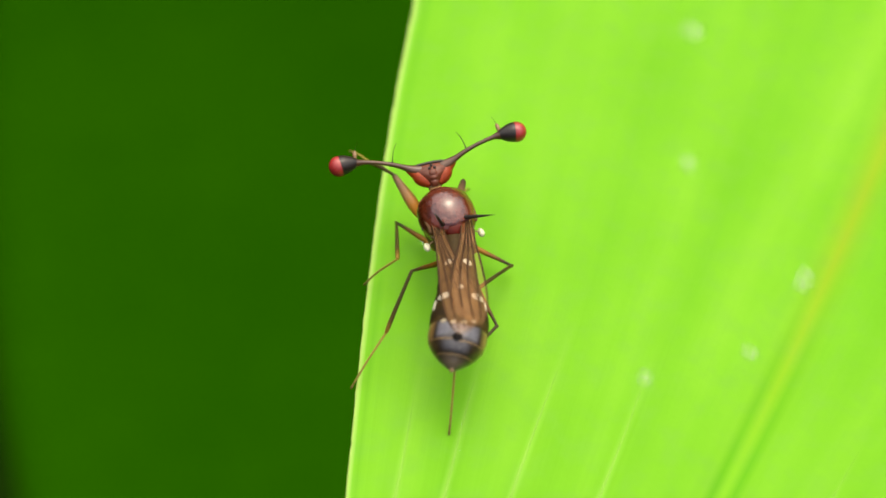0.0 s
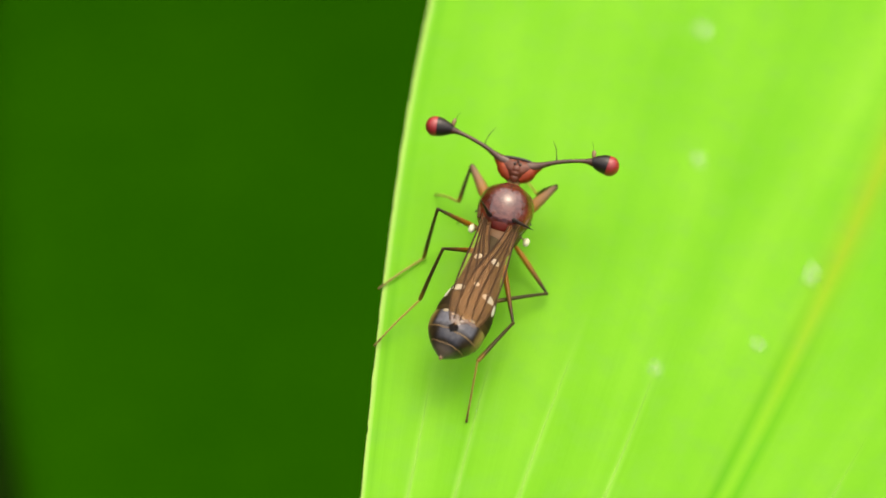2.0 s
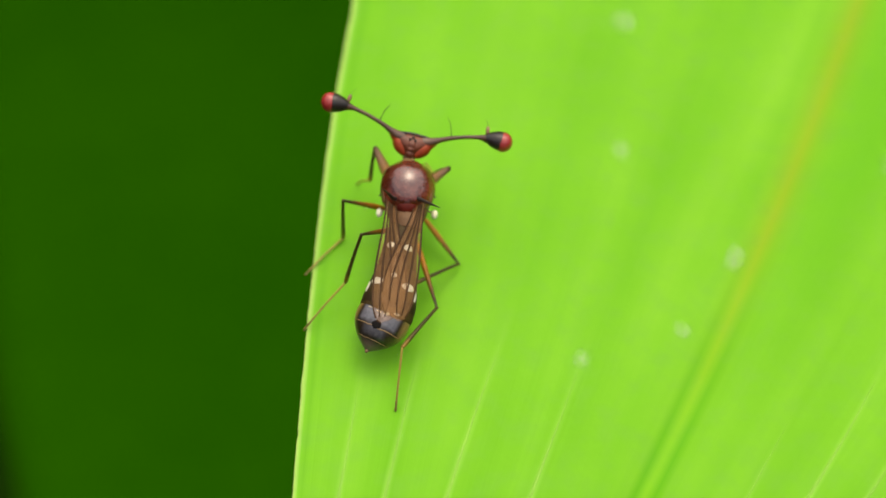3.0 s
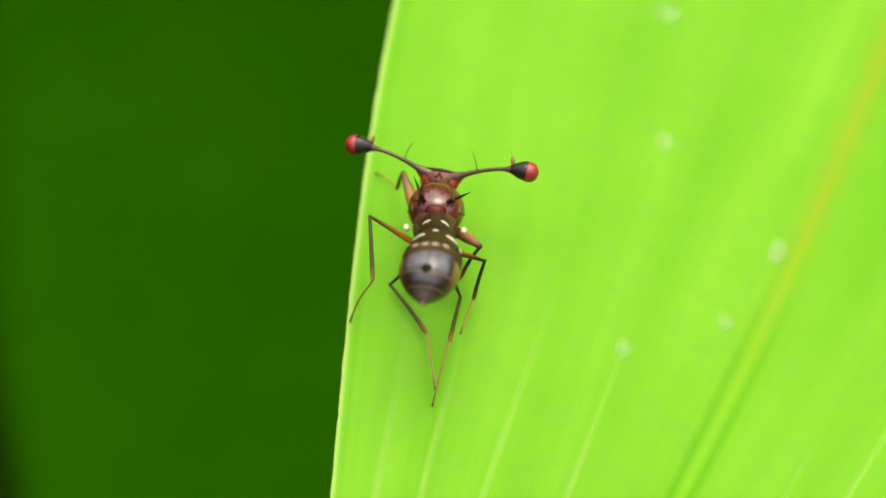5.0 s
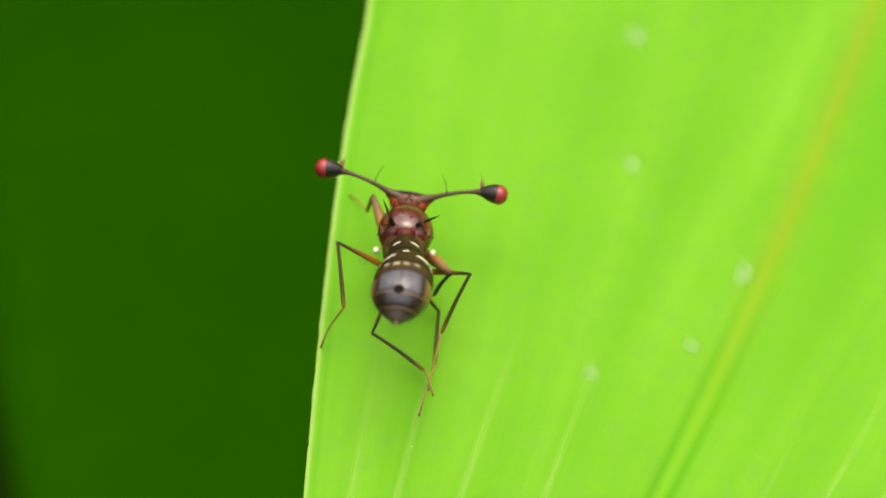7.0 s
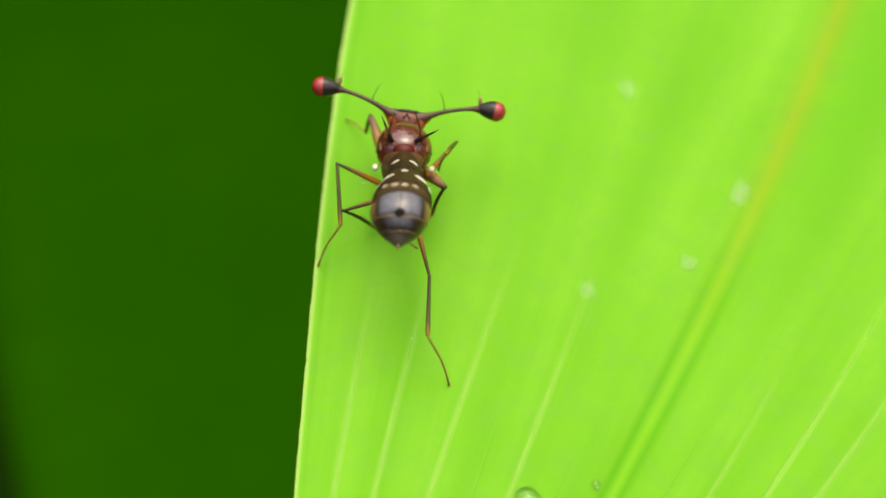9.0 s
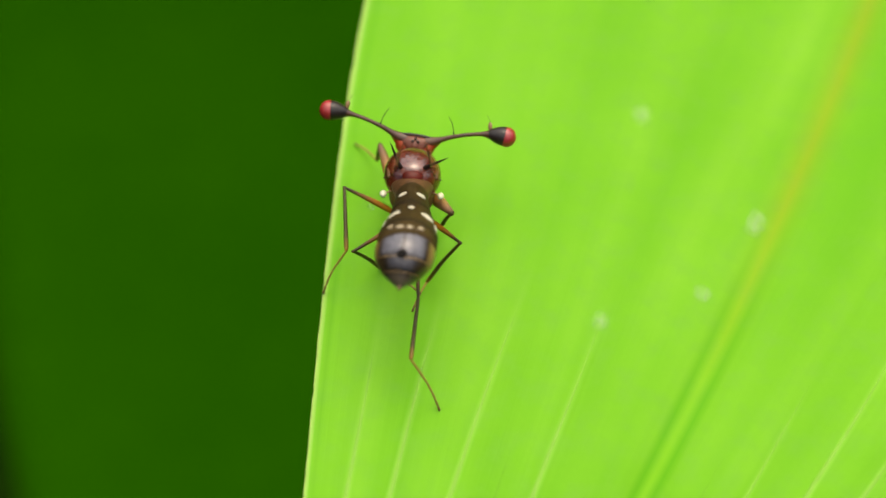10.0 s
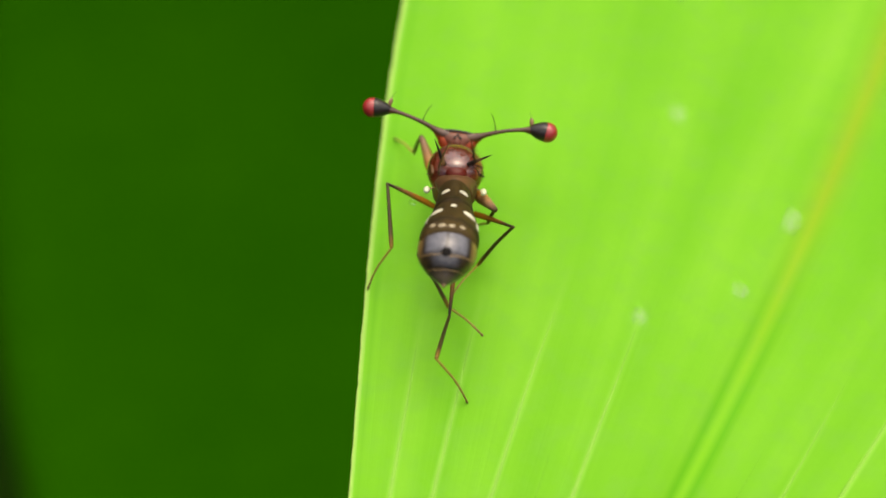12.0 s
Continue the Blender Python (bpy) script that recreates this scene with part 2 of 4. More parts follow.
UMBER = shell("umber_belt", (0.0108, 0.0066, 0.0018), (0.027, 0.0168, 0.0048), 0.6, spec=0.12)
RIDGE = shell("bright_red_shell", (0.18, 0.012, 0.006), (0.288, 0.027, 0.012), 0.35, coat=0.2)
BEAD = shell("bead_white", (0.36, 0.35, 0.2), (0.52, 0.51, 0.36), 0.3)
TAN = shell("tan_shell", (0.12, 0.066, 0.021), (0.204, 0.12, 0.048), 0.45)
MEMBRANE = wing_skin()
WING_VEIN = shell("wing_vein_shell", (0.018, 0.008, 0.003), (0.045, 0.022, 0.008), 0.6, spec=0.1)
WATER = clear("water", (1.0, 1.0, 1.0), 0.02)
FEMUR = limb_skin("femur_skin", [(0.0, (0.3, 0.13, 0.006)), (0.34, (0.25, 0.1, 0.006)), (0.6, (0.13, 0.056, 0.006)), (0.9, (0.021, 0.0132, 0.0048))])
FORE_FEMUR = limb_skin("fore_femur_skin", [(0.0, (0.34, 0.135, 0.008)), (0.28, (0.28, 0.115, 0.016)), (0.5, (0.23, 0.118, 0.038)), (0.85, (0.16, 0.094, 0.048)), (1.0, (0.06, 0.033, 0.015))])
TIBIA = limb_skin("tibia_skin", [(0.0, (0.03, 0.0216, 0.0042)), (0.5, (0.03, 0.0252, 0.006)), (0.8, (0.048, 0.033, 0.0072)), (1.0, (0.168, 0.096, 0.012))])
TARSUS = limb_skin("tarsus_skin", [(0.0, (0.216, 0.168, 0.027)), (0.75, (0.192, 0.15, 0.033)), (1.0, (0.078, 0.051, 0.015))])


# ---- mesh helpers, in millimetres ----
def part(name, bm, material, parent=None, label="", smooth=True):
    """Links a bmesh drawn in millimetres as one mesh object."""
    bmesh.ops.scale(bm, vec=(MM, MM, MM), verts=bm.verts)
    bmesh.ops.recalc_face_normals(bm, faces=bm.faces)
    mesh = bpy.data.meshes.new(name)
    bm.to_mesh(mesh)
    bm.free()
    if smooth:
        mesh.shade_smooth()
    mesh.materials.append(material)
    ob = new(name, mesh)
    ob.parent = parent
    return tagged(ob, label)


def smooth_path(points, steps):
    """A rounded curve through the points (Catmull-Rom); each point may carry radii after its place."""
    pts = [np.array(p, float) for p in points]
    pts = [2 * pts[0] - pts[1], *pts, 2 * pts[-1] - pts[-2]]
    made = []
    for a, b, c, d in zip(pts, pts[1:], pts[2:], pts[3:]):
        for k in range(steps):
            u = k / steps
            made.append(0.5 * (2 * b + (c - a) * u + (2 * a - 5 * b + 4 * c - d) * u * u + (3 * b - a - 3 * c + d) * u ** 3))
    return [*made, pts[-2]]


def tube(points, steps=4, around=14, bm=None, up=(0, 0, 1)):
    """A closed tube; rows of x, y, z, side radius, upright radius."""
    bm = bm or bmesh.new()
    rows = smooth_path(points, steps)
    rings = []
    for k, row in enumerate(rows):
        ahead = Vector(rows[min(k + 1, len(rows) - 1)][:3]) - Vector(rows[max(k - 1, 0)][:3])
        side = ahead.cross(Vector(up)).normalized()
        rise = side.cross(ahead).normalized()
        centre = Vector(row[:3])
        rings.append([bm.verts.new(centre + side * max(row[3], 0.004) * math.cos(a) + rise * max(row[4], 0.004) * math.sin(a))
                      for a in (2 * math.pi * n / around for n in range(around))])
    for a, b in zip(rings, rings[1:]):
        for n in range(around):
            bm.faces.new((a[n], a[(n + 1) % around], b[(n + 1) % around], b[n]))
    bm.faces.new(rings[0][::-1])
    bm.faces.new(rings[-1])
    return bm


def ball(x, y, z, rx, ry, rz, turn=None, cuts=20):
    bm = bmesh.new()
    bmesh.ops.create_uvsphere(bm, u_segments=cuts, v_segments=cuts // 2 + 2, radius=1)
    bmesh.ops.scale(bm, vec=(rx, ry, rz), verts=bm.verts)
    if turn:
        bmesh.ops.rotate(bm, cent=(0, 0, 0), matrix=turn.to_matrix().to_3x3(), verts=bm.verts)
    bmesh.ops.translate(bm, vec=(x, y, z), verts=bm.verts)
    return bm


# ---- the large structure: ground, and the leaf on its stalk ----
def build_ground():
    bm = bmesh.new()
    n, reach = 60, 200000.0
    grid = []
    for i in range(n + 1):
        row = []
        for j in range(n + 1):
            a, b = 2 * i / n - 1, 2 * j / n - 1
            x, y = reach * a * abs(a) ** 3, reach * b * abs(b) ** 3
            lift = 9.0 * noise.noise((x * 0.01, y * 0.01, 0)) + 25 * noise.noise((x * 0.002, y * 0.002, 3))
            row.append(bm.verts.new((x, y, -320 + lift)))
        grid.append(row)
    for i in range(n):
        for j in range(n):
            bm.faces.new((grid[i][j], grid[i + 1][j], grid[i + 1][j + 1], grid[i][j + 1]))
    tagged(part("ground", bm, SHADE_SOIL), "ground far below the leaf, coloured dark for deep shade", "ground", kind="structure")


def mid_x(y):
    """The midrib bends slightly; straight on past the middle of the blade."""
    c = min(max(y, -14.0), 14.0)
    return 11.29 + 0.532 * c - 0.00314 * c * c + (0.532 - 0.00628 * c) * (y - c)


def half_width(y):
    """From the leaf's edge to its midrib."""
    c = min(max(y, -12.0), 12.0)
    h = mid_x(c) - (-4.21 + 0.052 * c + 0.0022 * c * c + 0.00008 * c ** 3)
    if y > 12:
        h += 0.39 * 20 * (1 - math.exp(-(y - 12) / 20))
        if y > 55:
            h *= max(1 - ((y - 55) / 82.0) ** 2, 0.0)
    if y < -12:
        h *= max(1 - (-12 - y) / 21.0, 0.0) ** 0.85
    return h


def leaf_z(s, y):
    """The blade's gentle pleats; flat where the fly stands."""
    deep = min(max((s - 0.42) / 0.3, 0), 1)
    z = deep * (0.06 * math.sin(s * 17 + 0.03 * y) + 0.018 * math.sin(s * 37 + 1 + 0.05 * y))
    z -= 0.16 * math.exp(-((s - 1) / 0.05) ** 2) * deep
    droop = max(y - 25, 0) * 0.006
    return z - droop * max(y - 25, 0) * 0.35


def leaf_at(s, y):
    return Vector((mid_x(y) + (s - 1) * half_width(y), y, leaf_z(s, y)))


def build_leaf():
    bm = bmesh.new()
    uv = bm.loops.layers.uv.new("UVMap")
    across = [0.0, 0.004, 0.012] + [0.02 + 1.96 * k / 150 for k in range(151)] + [1.99, 2.0]
    along = [-33 + 0.6 * k for k in range(10)] + [-27 + 0.22 * k for k in range(225)] + [22.5 + 1.5 * k for k in range(76)]
    tops, unders = [], []
    for y in along:
        top, under = [], []
        for s in across:
            p = leaf_at(s, y)
            if s in (0.0, 2.0):
                p.x += (0.022 * noise.noise((y * 5.0, 3, 0)) + 0.02 * noise.noise((y * 1.1, 7, 0))) * min(half_width(y), 1)
            thick = 0.16 * min(1, 0.25 + 18 * min(s, 2 - s))
            top.append((bm.verts.new(p), s, y))
            under.append((bm.verts.new(p - Vector((0, 0, thick))), s, y))
        tops.append(top)
        unders.append(under)

    def face(*corners):
        f = bm.faces.new([c[0] for c in corners])
        for loop, c in zip(f.loops, corners):
            loop[uv].uv = (c[1], c[2] * 0.01)

    for a, b, c, d in zip(tops, tops[1:], unders, unders[1:]):
        for k in range(len(across) - 1):
            face(a[k], a[k + 1], b[k + 1], b[k])
            face(c[k + 1], c[k], d[k], d[k + 1])
        face(a[0], b[0], d[0], c[0])
        face(b[-1], a[-1], c[-1], d[-1])
    for k in range(len(across) - 1):
        face(tops[0][k + 1], tops[0][k], unders[0][k], unders[0][k + 1])
        face(tops[-1][k], tops[-1][k + 1], unders[-1][k + 1], unders[-1][k])
    leaf = new("broad_leaf")
    tagged(leaf, "long bright green leaf blade with parallel veins and orange-tinged midrib", "leaf")
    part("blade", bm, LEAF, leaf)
    # side veins, thin pale ridges that fade in and out
    rng = random.Random(4)
    for s, drift, first, last, r in (*((*v[:2], -27, v[2], v[3]) for v in SIDE_VEINS), (0.36, 0.005, -26, -12, 0.02), (0.57, 0.003, -26, -7.2, 0.016), (0.83, 0.0, -26, -9.0, 0.02), (1.17, 0.0, -26, -8, 0.018)):
        n = int((last - first) / 0.5)
        rows = []
        for k in range(n + 1):
            y = first + (last - first) * k / n
            p = leaf_at(s + drift * (max(y, -12) + 7) + 0.002 * math.sin(y * 0.9 + 9 * s), y)
            fade = min(1, (n - k) / (0.55 * n)) * min(1, (k + 1) / 4)
            rows.append((p.x, p.y, p.z - 0.004, 3.6 * r * (0.15 + 0.85 * fade), 0.016 * fade + 0.002))
        part("vein", tube(rows, 1, 8), VEIN, leaf)
    # minute teeth along the edge
    bm = bmesh.new()
    for k in range(1000):
        y = -22 + 0.045 * k + rng.uniform(-0.01, 0.01)
        p, size = leaf_at(0, y), rng.uniform(0.014, 0.034)
        tip = bm.verts.new(p + Vector((-size * rng.uniform(1.2, 2.4), size * 0.8, -0.02)))
        foot = [bm.verts.new(p + Vector((0.03, dy, dz))) for dy, dz in ((-size, 0.004), (size, 0.004), (size, -0.05), (-size, -0.05))]
        for a, b in zip(foot, foot[1:] + foot[:1]):
            bm.faces.new((a, b, tip))
    tagged(part("margin_teeth", bm, VEIN, leaf, "fine pale teeth along the leaf edge"), kind="stuff")
    # stalk and stem carry the blade from the ground
    y = 130.0
    end = Vector((mid_x(y), y, leaf_z(1, y)))
    part("stalk", tube([(end.x - 9, y - 17, leaf_z(1, y - 17) - 0.9, 0.7, 0.7), (end.x, y, end.z - 1.0, 1.1, 1.1), (end.x + 18, y + 30, end.z - 14, 1.6, 1.6),
                        (end.x + 30, y + 46, -110, 2.6, 2.6), (end.x + 32, y + 48, -340, 3.4, 3.4)], 8, 12, up=(1, -0.5, 0.1)), STEM, leaf)
    return leaf


def build_added_leaf(name, base, tip, width, droop, label):
    """An added broad plain leaf lower down, on a stalk of its own."""
    leaf = tagged(new(name), label, "leaf", group="shaded leaves below")
    base, tip = Vector(base), Vector(tip)
    ahead = tip - base
    side = Vector((ahead.y, -ahead.x, 0)).normalized()
    bm = bmesh.new()
    rows, n, m = [], 40, 16
    for i in range(n + 1):
        u = i / n
        w = width * max(math.sin(math.pi * min(u ** 0.75, 1)) ** 0.8, 0.01)
        row = []
        for j in range(m + 1):
            v = 2 * j / m - 1
            p = base + ahead * u + side * v * w
            p.z += droop * 4 * u * (1 - u) - 0.1 * w * (1 - abs(v)) + 0.6 * math.sin(u * 40) * abs(v)
            row.append(bm.verts.new(p))
        rows.append(row)
    for a, b in zip(rows, rows[1:]):
        for j in range(m):
            bm.faces.new((a[j], a[j + 1], b[j + 1], b[j]))
    made = bmesh.ops.extrude_face_region(bm, geom=bm.faces[:])
    bmesh.ops.translate(bm, vec=(0, 0, -0.3), verts=[v for v in made["geom"] if isinstance(v, bmesh.types.BMVert)])
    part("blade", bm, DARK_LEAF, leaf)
    part("stalk", tube([(base.x, base.y, base.z - 0.5, 1.2, 1.2), (base.x - ahead.x * 0.06, base.y - ahead.y * 0.06, base.z - 12, 1.5, 1.5),
                        (base.x - ahead.x * 0.1, base.y - ahead.y * 0.1, -345, 2.4, 2.4)], 6, 10, up=(0.3, 1, 0.1)), STEM, leaf)
    return leaf


build_ground()
build_leaf()
# added leaf; its blurred left edge over dark ground stands in for lens vignetting
build_added_leaf("added_dark_leaf", (-60, 420, -215), (-6, -90, -180), 82, 8, "added broad dark green leaf, far out of focus")
build_added_leaf("added_dark_leaf", (190, 200, -240), (150, -40, -235), 60, 6, "added broad dark green leaf, far out of focus")


def build_unseen_thicket():
    """Dense unseen undergrowth, added all round to darken reflections; leaves the sky open above."""
    rng = random.Random(21)
    verts, faces = [], []
    spots = []
    for _ in range(330):
        a, far = rng.uniform(0, 2 * math.pi), 0.48 + 3.2 * rng.random() ** 1.7
        spots.append((far * math.cos(a), far * math.sin(a) + 0.06, rng.uniform(0.35, 0.62) + 0.12 * far))
    for x, y, tall in spots:
        for _ in range(34):
            up = rng.random() ** 0.7
            a = rng.uniform(0, 2 * math.pi)
            out = Vector((math.cos(a), math.sin(a), rng.uniform(-0.2, 0.9)))
            base = Vector((x, y, -0.33 + tall * up)) + out * 0.03 * rng.random()
            ahead = out.normalized() * rng.uniform(0.08, 0.17) * (1.25 - 0.6 * up)
            side = ahead.cross(Vector((0, 0, 1))).normalized() * ahead.length * rng.uniform(0.16, 0.27)
            bend = Vector((0, 0, -ahead.length * 0.14))
            n = len(verts)
            verts += [base, base + ahead * 0.4 + side - bend, base + ahead * 0.4 - side - bend, base + ahead * 0.45 - bend * 1.6, base + ahead + bend]
            faces += [(n, n + 1, n + 3), (n, n + 3, n + 2), (n + 1, n + 4, n + 3), (n + 2, n + 3, n + 4)]
        n = len(verts)
        verts += [Vector((x - 0.004, y, -0.35)), Vector((x + 0.004, y, -0.35)), Vector((x, y + 0.005, -0.35)), Vector((x, y, -0.33 + tall))]
        faces += [(n, n + 1, n + 3), (n + 1, n + 2, n + 3), (n + 2, n, n + 3)]
    mesh = bpy.data.meshes.new("unseen_thicket")
    mesh.from_pydata([tuple(v) for v in verts], [], faces)
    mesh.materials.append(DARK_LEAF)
    tagged(new("unseen_thicket", mesh), "dense dark green undergrowth added out of view to darken reflections", "undergrowth", kind="stuff")


build_unseen_thicket()


def build_flecks():
    """Pale specks and small water drops on the blade."""
    rng = random.Random(11)
    for x, y, size in ((10.67, 0.6, 0.34), (5.09, -3.35, 0.25), (7.73, 11.4, 0.36), (7.2, 5.25, 0.3), (8.56, -2.36, 0.22), (17.29, 4.24, 0.42)):
        h = half_width(y)
        s = 1 + (x - mid_x(y)) / h
        bm = ball(0, 0, 0, size * 1.7, size * 1.9, 0.03, cuts=20)
        for v in bm.verts:
            v.co *= 1 + 0.5 * noise.noise(v.co * 3 + Vector((x, y, 0)))
        bmesh.ops.translate(bm, vec=(x, y, leaf_z(s, y) + 0.012), verts=bm.verts)
        tagged(part("fleck", bm, FLECK), "small pale fleck on the green leaf", "fleck", group="flecks on the leaf")
    for x, y, r in ((2.65, -10.75, 0.42), (4.83, -10.25, 0.14), (-0.95, -5.1, 0.035), (-1.2, -3.1, 0.04), (-1.0, -6.0, 0.03)):
        s = 1 + (x - mid_x(y)) / half_width(y)
        tagged(part("water_drop", ball(x, y, leaf_z(s, y) + r * 0.3, r, r, r * 0.55, cuts=16), WATER), "clear water droplet on the green leaf", "droplet", group="droplets on the leaf")


# ---- the stalk-eyed fly; y ahead, z up, from the middle of its thorax ----
NECK, WAIST = Vector((0, 0.9, 0.08)), Vector((0, -0.967, -0.031))
# rows of x, y, z, side radius, upright radius: the front of the abdomen from the waist, its swollen end from the bend between them
FRONT_PATH = [(0, 0.3, 0.0, 0.44, 0.42), (0, -0.1, 0.0, 0.5, 0.48), (0, -0.6, 0.0, 0.53, 0.55), (0, -1.0, 0.0, 0.55, 0.6), (0, -1.47, 0.0, 0.6, 0.65), (0, -2.1, 0.0, 0.67, 0.67), (0, -2.5, 0.0, 0.76, 0.69),
              (-0.02, -2.9, 0.0, 0.85, 0.72), (-0.05, -3.3, 0.0, 0.91, 0.75), (-0.09, -3.7, 0.0, 0.92, 0.78), (-0.1, -3.92, 0.0, 0.895, 0.775), (-0.1, -4.02, 0.0, 0.82, 0.71), (-0.1, -4.08, 0.0, 0.6, 0.55)]
END_PATH = [(0, 0.62, 0.0, 0.28, 0.25), (0, 0.5, 0.0, 0.54, 0.48), (0, 0.25, 0.0, 0.79, 0.66), (0, 0.0, 0.0, 0.895, 0.73), (0, -0.3, 0.0, 0.925, 0.77), (0, -0.58, -0.01, 0.87, 0.74), (0, -0.85, -0.03, 0.72, 0.63),
            (0, -1.06, -0.05, 0.53, 0.46), (0, -1.22, -0.06, 0.34, 0.3), (0, -1.34, -0.07, 0.17, 0.15), (0, -1.42, -0.07, 0.05, 0.05)]
BEND = Vector((-0.1, -3.71, 0))
FRONT, END = smooth_path(FRONT_PATH, 6), smooth_path(END_PATH, 8)


def on_skin(rows, y, angle, lift=0.0):
    """The abdomen's skin at that length, at an angle from the ridge of its back."""
    ys = [r[1] for r in rows]
    k = max(i for i in range(len(ys) - 1) if ys[i] >= y) if y < ys[0] else 0
    u = (ys[k] - y) / max(ys[k] - ys[k + 1], 1e-6)
    r = rows[k] * (1 - u) + rows[k + 1] * u
    ahead = Vector(rows[k + 1][:3]) - Vector(rows[k][:3])
    side = ahead.cross(Vector((0, 0, 1))).normalized()
    rise = side.cross(ahead).normalized()
    a = radians(angle)
    return Vector(r[:3]) - side * (r[3] + lift) * math.sin(a) + rise * (r[4] + lift) * math.cos(a)


def skin_patch(rows, y, angle, length, spread, ragged=0.12, lift=0.012):
    """A thin rounded patch that lies on the abdomen."""
    bm = bmesh.new()
    rings = []
    for rad in (0.02, 0.4, 0.75, 1.0):
        ring = []
        for n in range(18):
            a = 2 * math.pi * n / 18
            edge = rad * (1 + ragged * noise.noise((3 * math.cos(a) + y * 5, 3 * math.sin(a) + angle, 0)))
            ring.append(bm.verts.new(on_skin(rows, y + length * edge * math.sin(a), angle + spread * edge * math.cos(a), lift if rad < 0.9 else -0.02)))
        rings.append(ring)
    for a, b in zip(rings, rings[1:]):
        for n in range(18):
            bm.faces.new((a[n], a[(n + 1) % 18], b[(n + 1) % 18], b[n]))
    bm.faces.new(rings[0])
    return bm


def skin_band(rows, y, length, half, lift=0.012, bow=0.0):
    """A thin belt across the back of the abdomen; bow: how far its middle lies behind its ends."""
    bm = bmesh.new()
    made = []
    for k in range(33):
        a = -half + 2 * half * k / 32
        wob = 0.03 * noise.noise((a * 0.06, y * 3, 0)) - bow * math.cos(radians(a)) + bow
        made.append([bm.verts.new(on_skin(rows, y + wob + d * length * (1 + 0.4 * noise.noise((a * 0.1, 9, d))), a, l)) for d, l in ((-0.5, -0.02), (-0.35, lift), (0.35, lift), (0.5, -0.02))])
    for a, b in zip(made, made[1:]):
        for n in range(3):
            bm.faces.new((a[n], a[n + 1], b[n + 1], b[n]))
    return bm


def build_limb(length, thick, kind, parent, label):
    """A leg piece along +y from its joint."""
    if kind in ("femur", "fore_femur"):
        rows = [(0, 0, 0, thick * 0.5, thick * 0.5), (0, length * 0.15, 0.02, thick * 0.85, thick * 0.9), (0, length * 0.4, 0.04, thick, thick * 1.05),
                (0, length * 0.75, 0.02, thick * 0.7, thick * 0.72), (0, length * 0.95, 0, thick * 0.5, thick * 0.5), (0, length, 0, thick * 0.42, thick * 0.45)]
    elif kind == "tibia":
        rows = [(0, -0.02, 0, thick * 0.9, thick * 0.9), (0, length * 0.1, 0.02, thick * 0.85, thick * 0.85), (0, length * 0.5, 0.05, thick, thick), (0, length * 0.9, 0.01, thick * 1.15, thick * 1.1), (0, length, 0, thick * 0.8, thick * 0.8)]
    else:
        rows = []
        for k, (u, w) in enumerate(((0, 0.8), (0.05, 1.0), (0.44, 0.9), (0.47, 0.6), (0.5, 0.95), (0.64, 0.9), (0.66, 0.6), (0.69, 0.95), (0.79, 0.9), (0.81, 0.6), (0.84, 1.0), (0.9, 0.9), (0.92, 0.7), (0.96, 1.15), (1.0, 0.7))):
            rows.append((0, length * u, 0.09 * math.sin(math.pi * u), thick * w, thick * w))
    return part(kind.replace("fore_", ""), tube(rows, 3, 10), {"femur": FEMUR, "fore_femur": FORE_FEMUR, "tibia": TIBIA, "tarsus": TARSUS}[kind], parent, label)


def build_wing(fly, side):
    """A narrow wing along -y from its hinge, on one side (-1 left, 1 right)."""
    def outline(u):
        k = min(max((u - 0.1) / 0.62, 0), 1)
        w = 0.36 + 0.8 * k * k * (3 - 2 * k)
        if u > 0.74:
            w *= max(1 - ((u - 0.74) / 0.26) ** 2.2, 0) ** 0.5
        return w

    def at(u, v):
        w = outline(u)
        x = (v - 0.3) * w * -side
        return Vector((x, -4.7 * u, -0.16 * x * x + 0.05 * math.sin(9 * v) * u))

    bm = bmesh.new()
    n, m = 36, 12
    top = [[bm.verts.new(at(0.001 + 0.998 * i / n, j / m)) for j in range(m + 1)] for i in range(n + 1)]
    low = [[bm.verts.new(v.co - Vector((0, 0, 0.008))) for v in row] for row in top]
    for a, b, c, d in zip(top, top[1:], low, low[1:]):
        for j in range(m):
            bm.faces.new((a[j], a[j + 1], b[j + 1], b[j]))
            bm.faces.new((c[j + 1], c[j], d[j], d[j + 1]))
        bm.faces.new((a[0], b[0], d[0], c[0]))
        bm.faces.new((b[-1], a[-1], c[-1], d[-1]))
    wing = part("wing", bm, MEMBRANE, fly, "clear brownish wing with dark veins")
    for v, stop in ((0.03, 0.97), (0.25, 0.96), (0.5, 0.95), (0.74, 0.86), (0.97, 0.8)):
        rows = []
        for k in range(15):
            p = at(stop * k / 14, 0.3 + (v - 0.3) * (0.5 + 0.5 * min(k / 8, 1)) if 0.05 < v < 0.95 else v)
            rows.append((p.x, p.y, p.z, 0.02 + 0.002 * min(k, 14 - k), 0.016))
        part("vein", tube(rows, 1, 8), WING_VEIN, wing)
    return wing


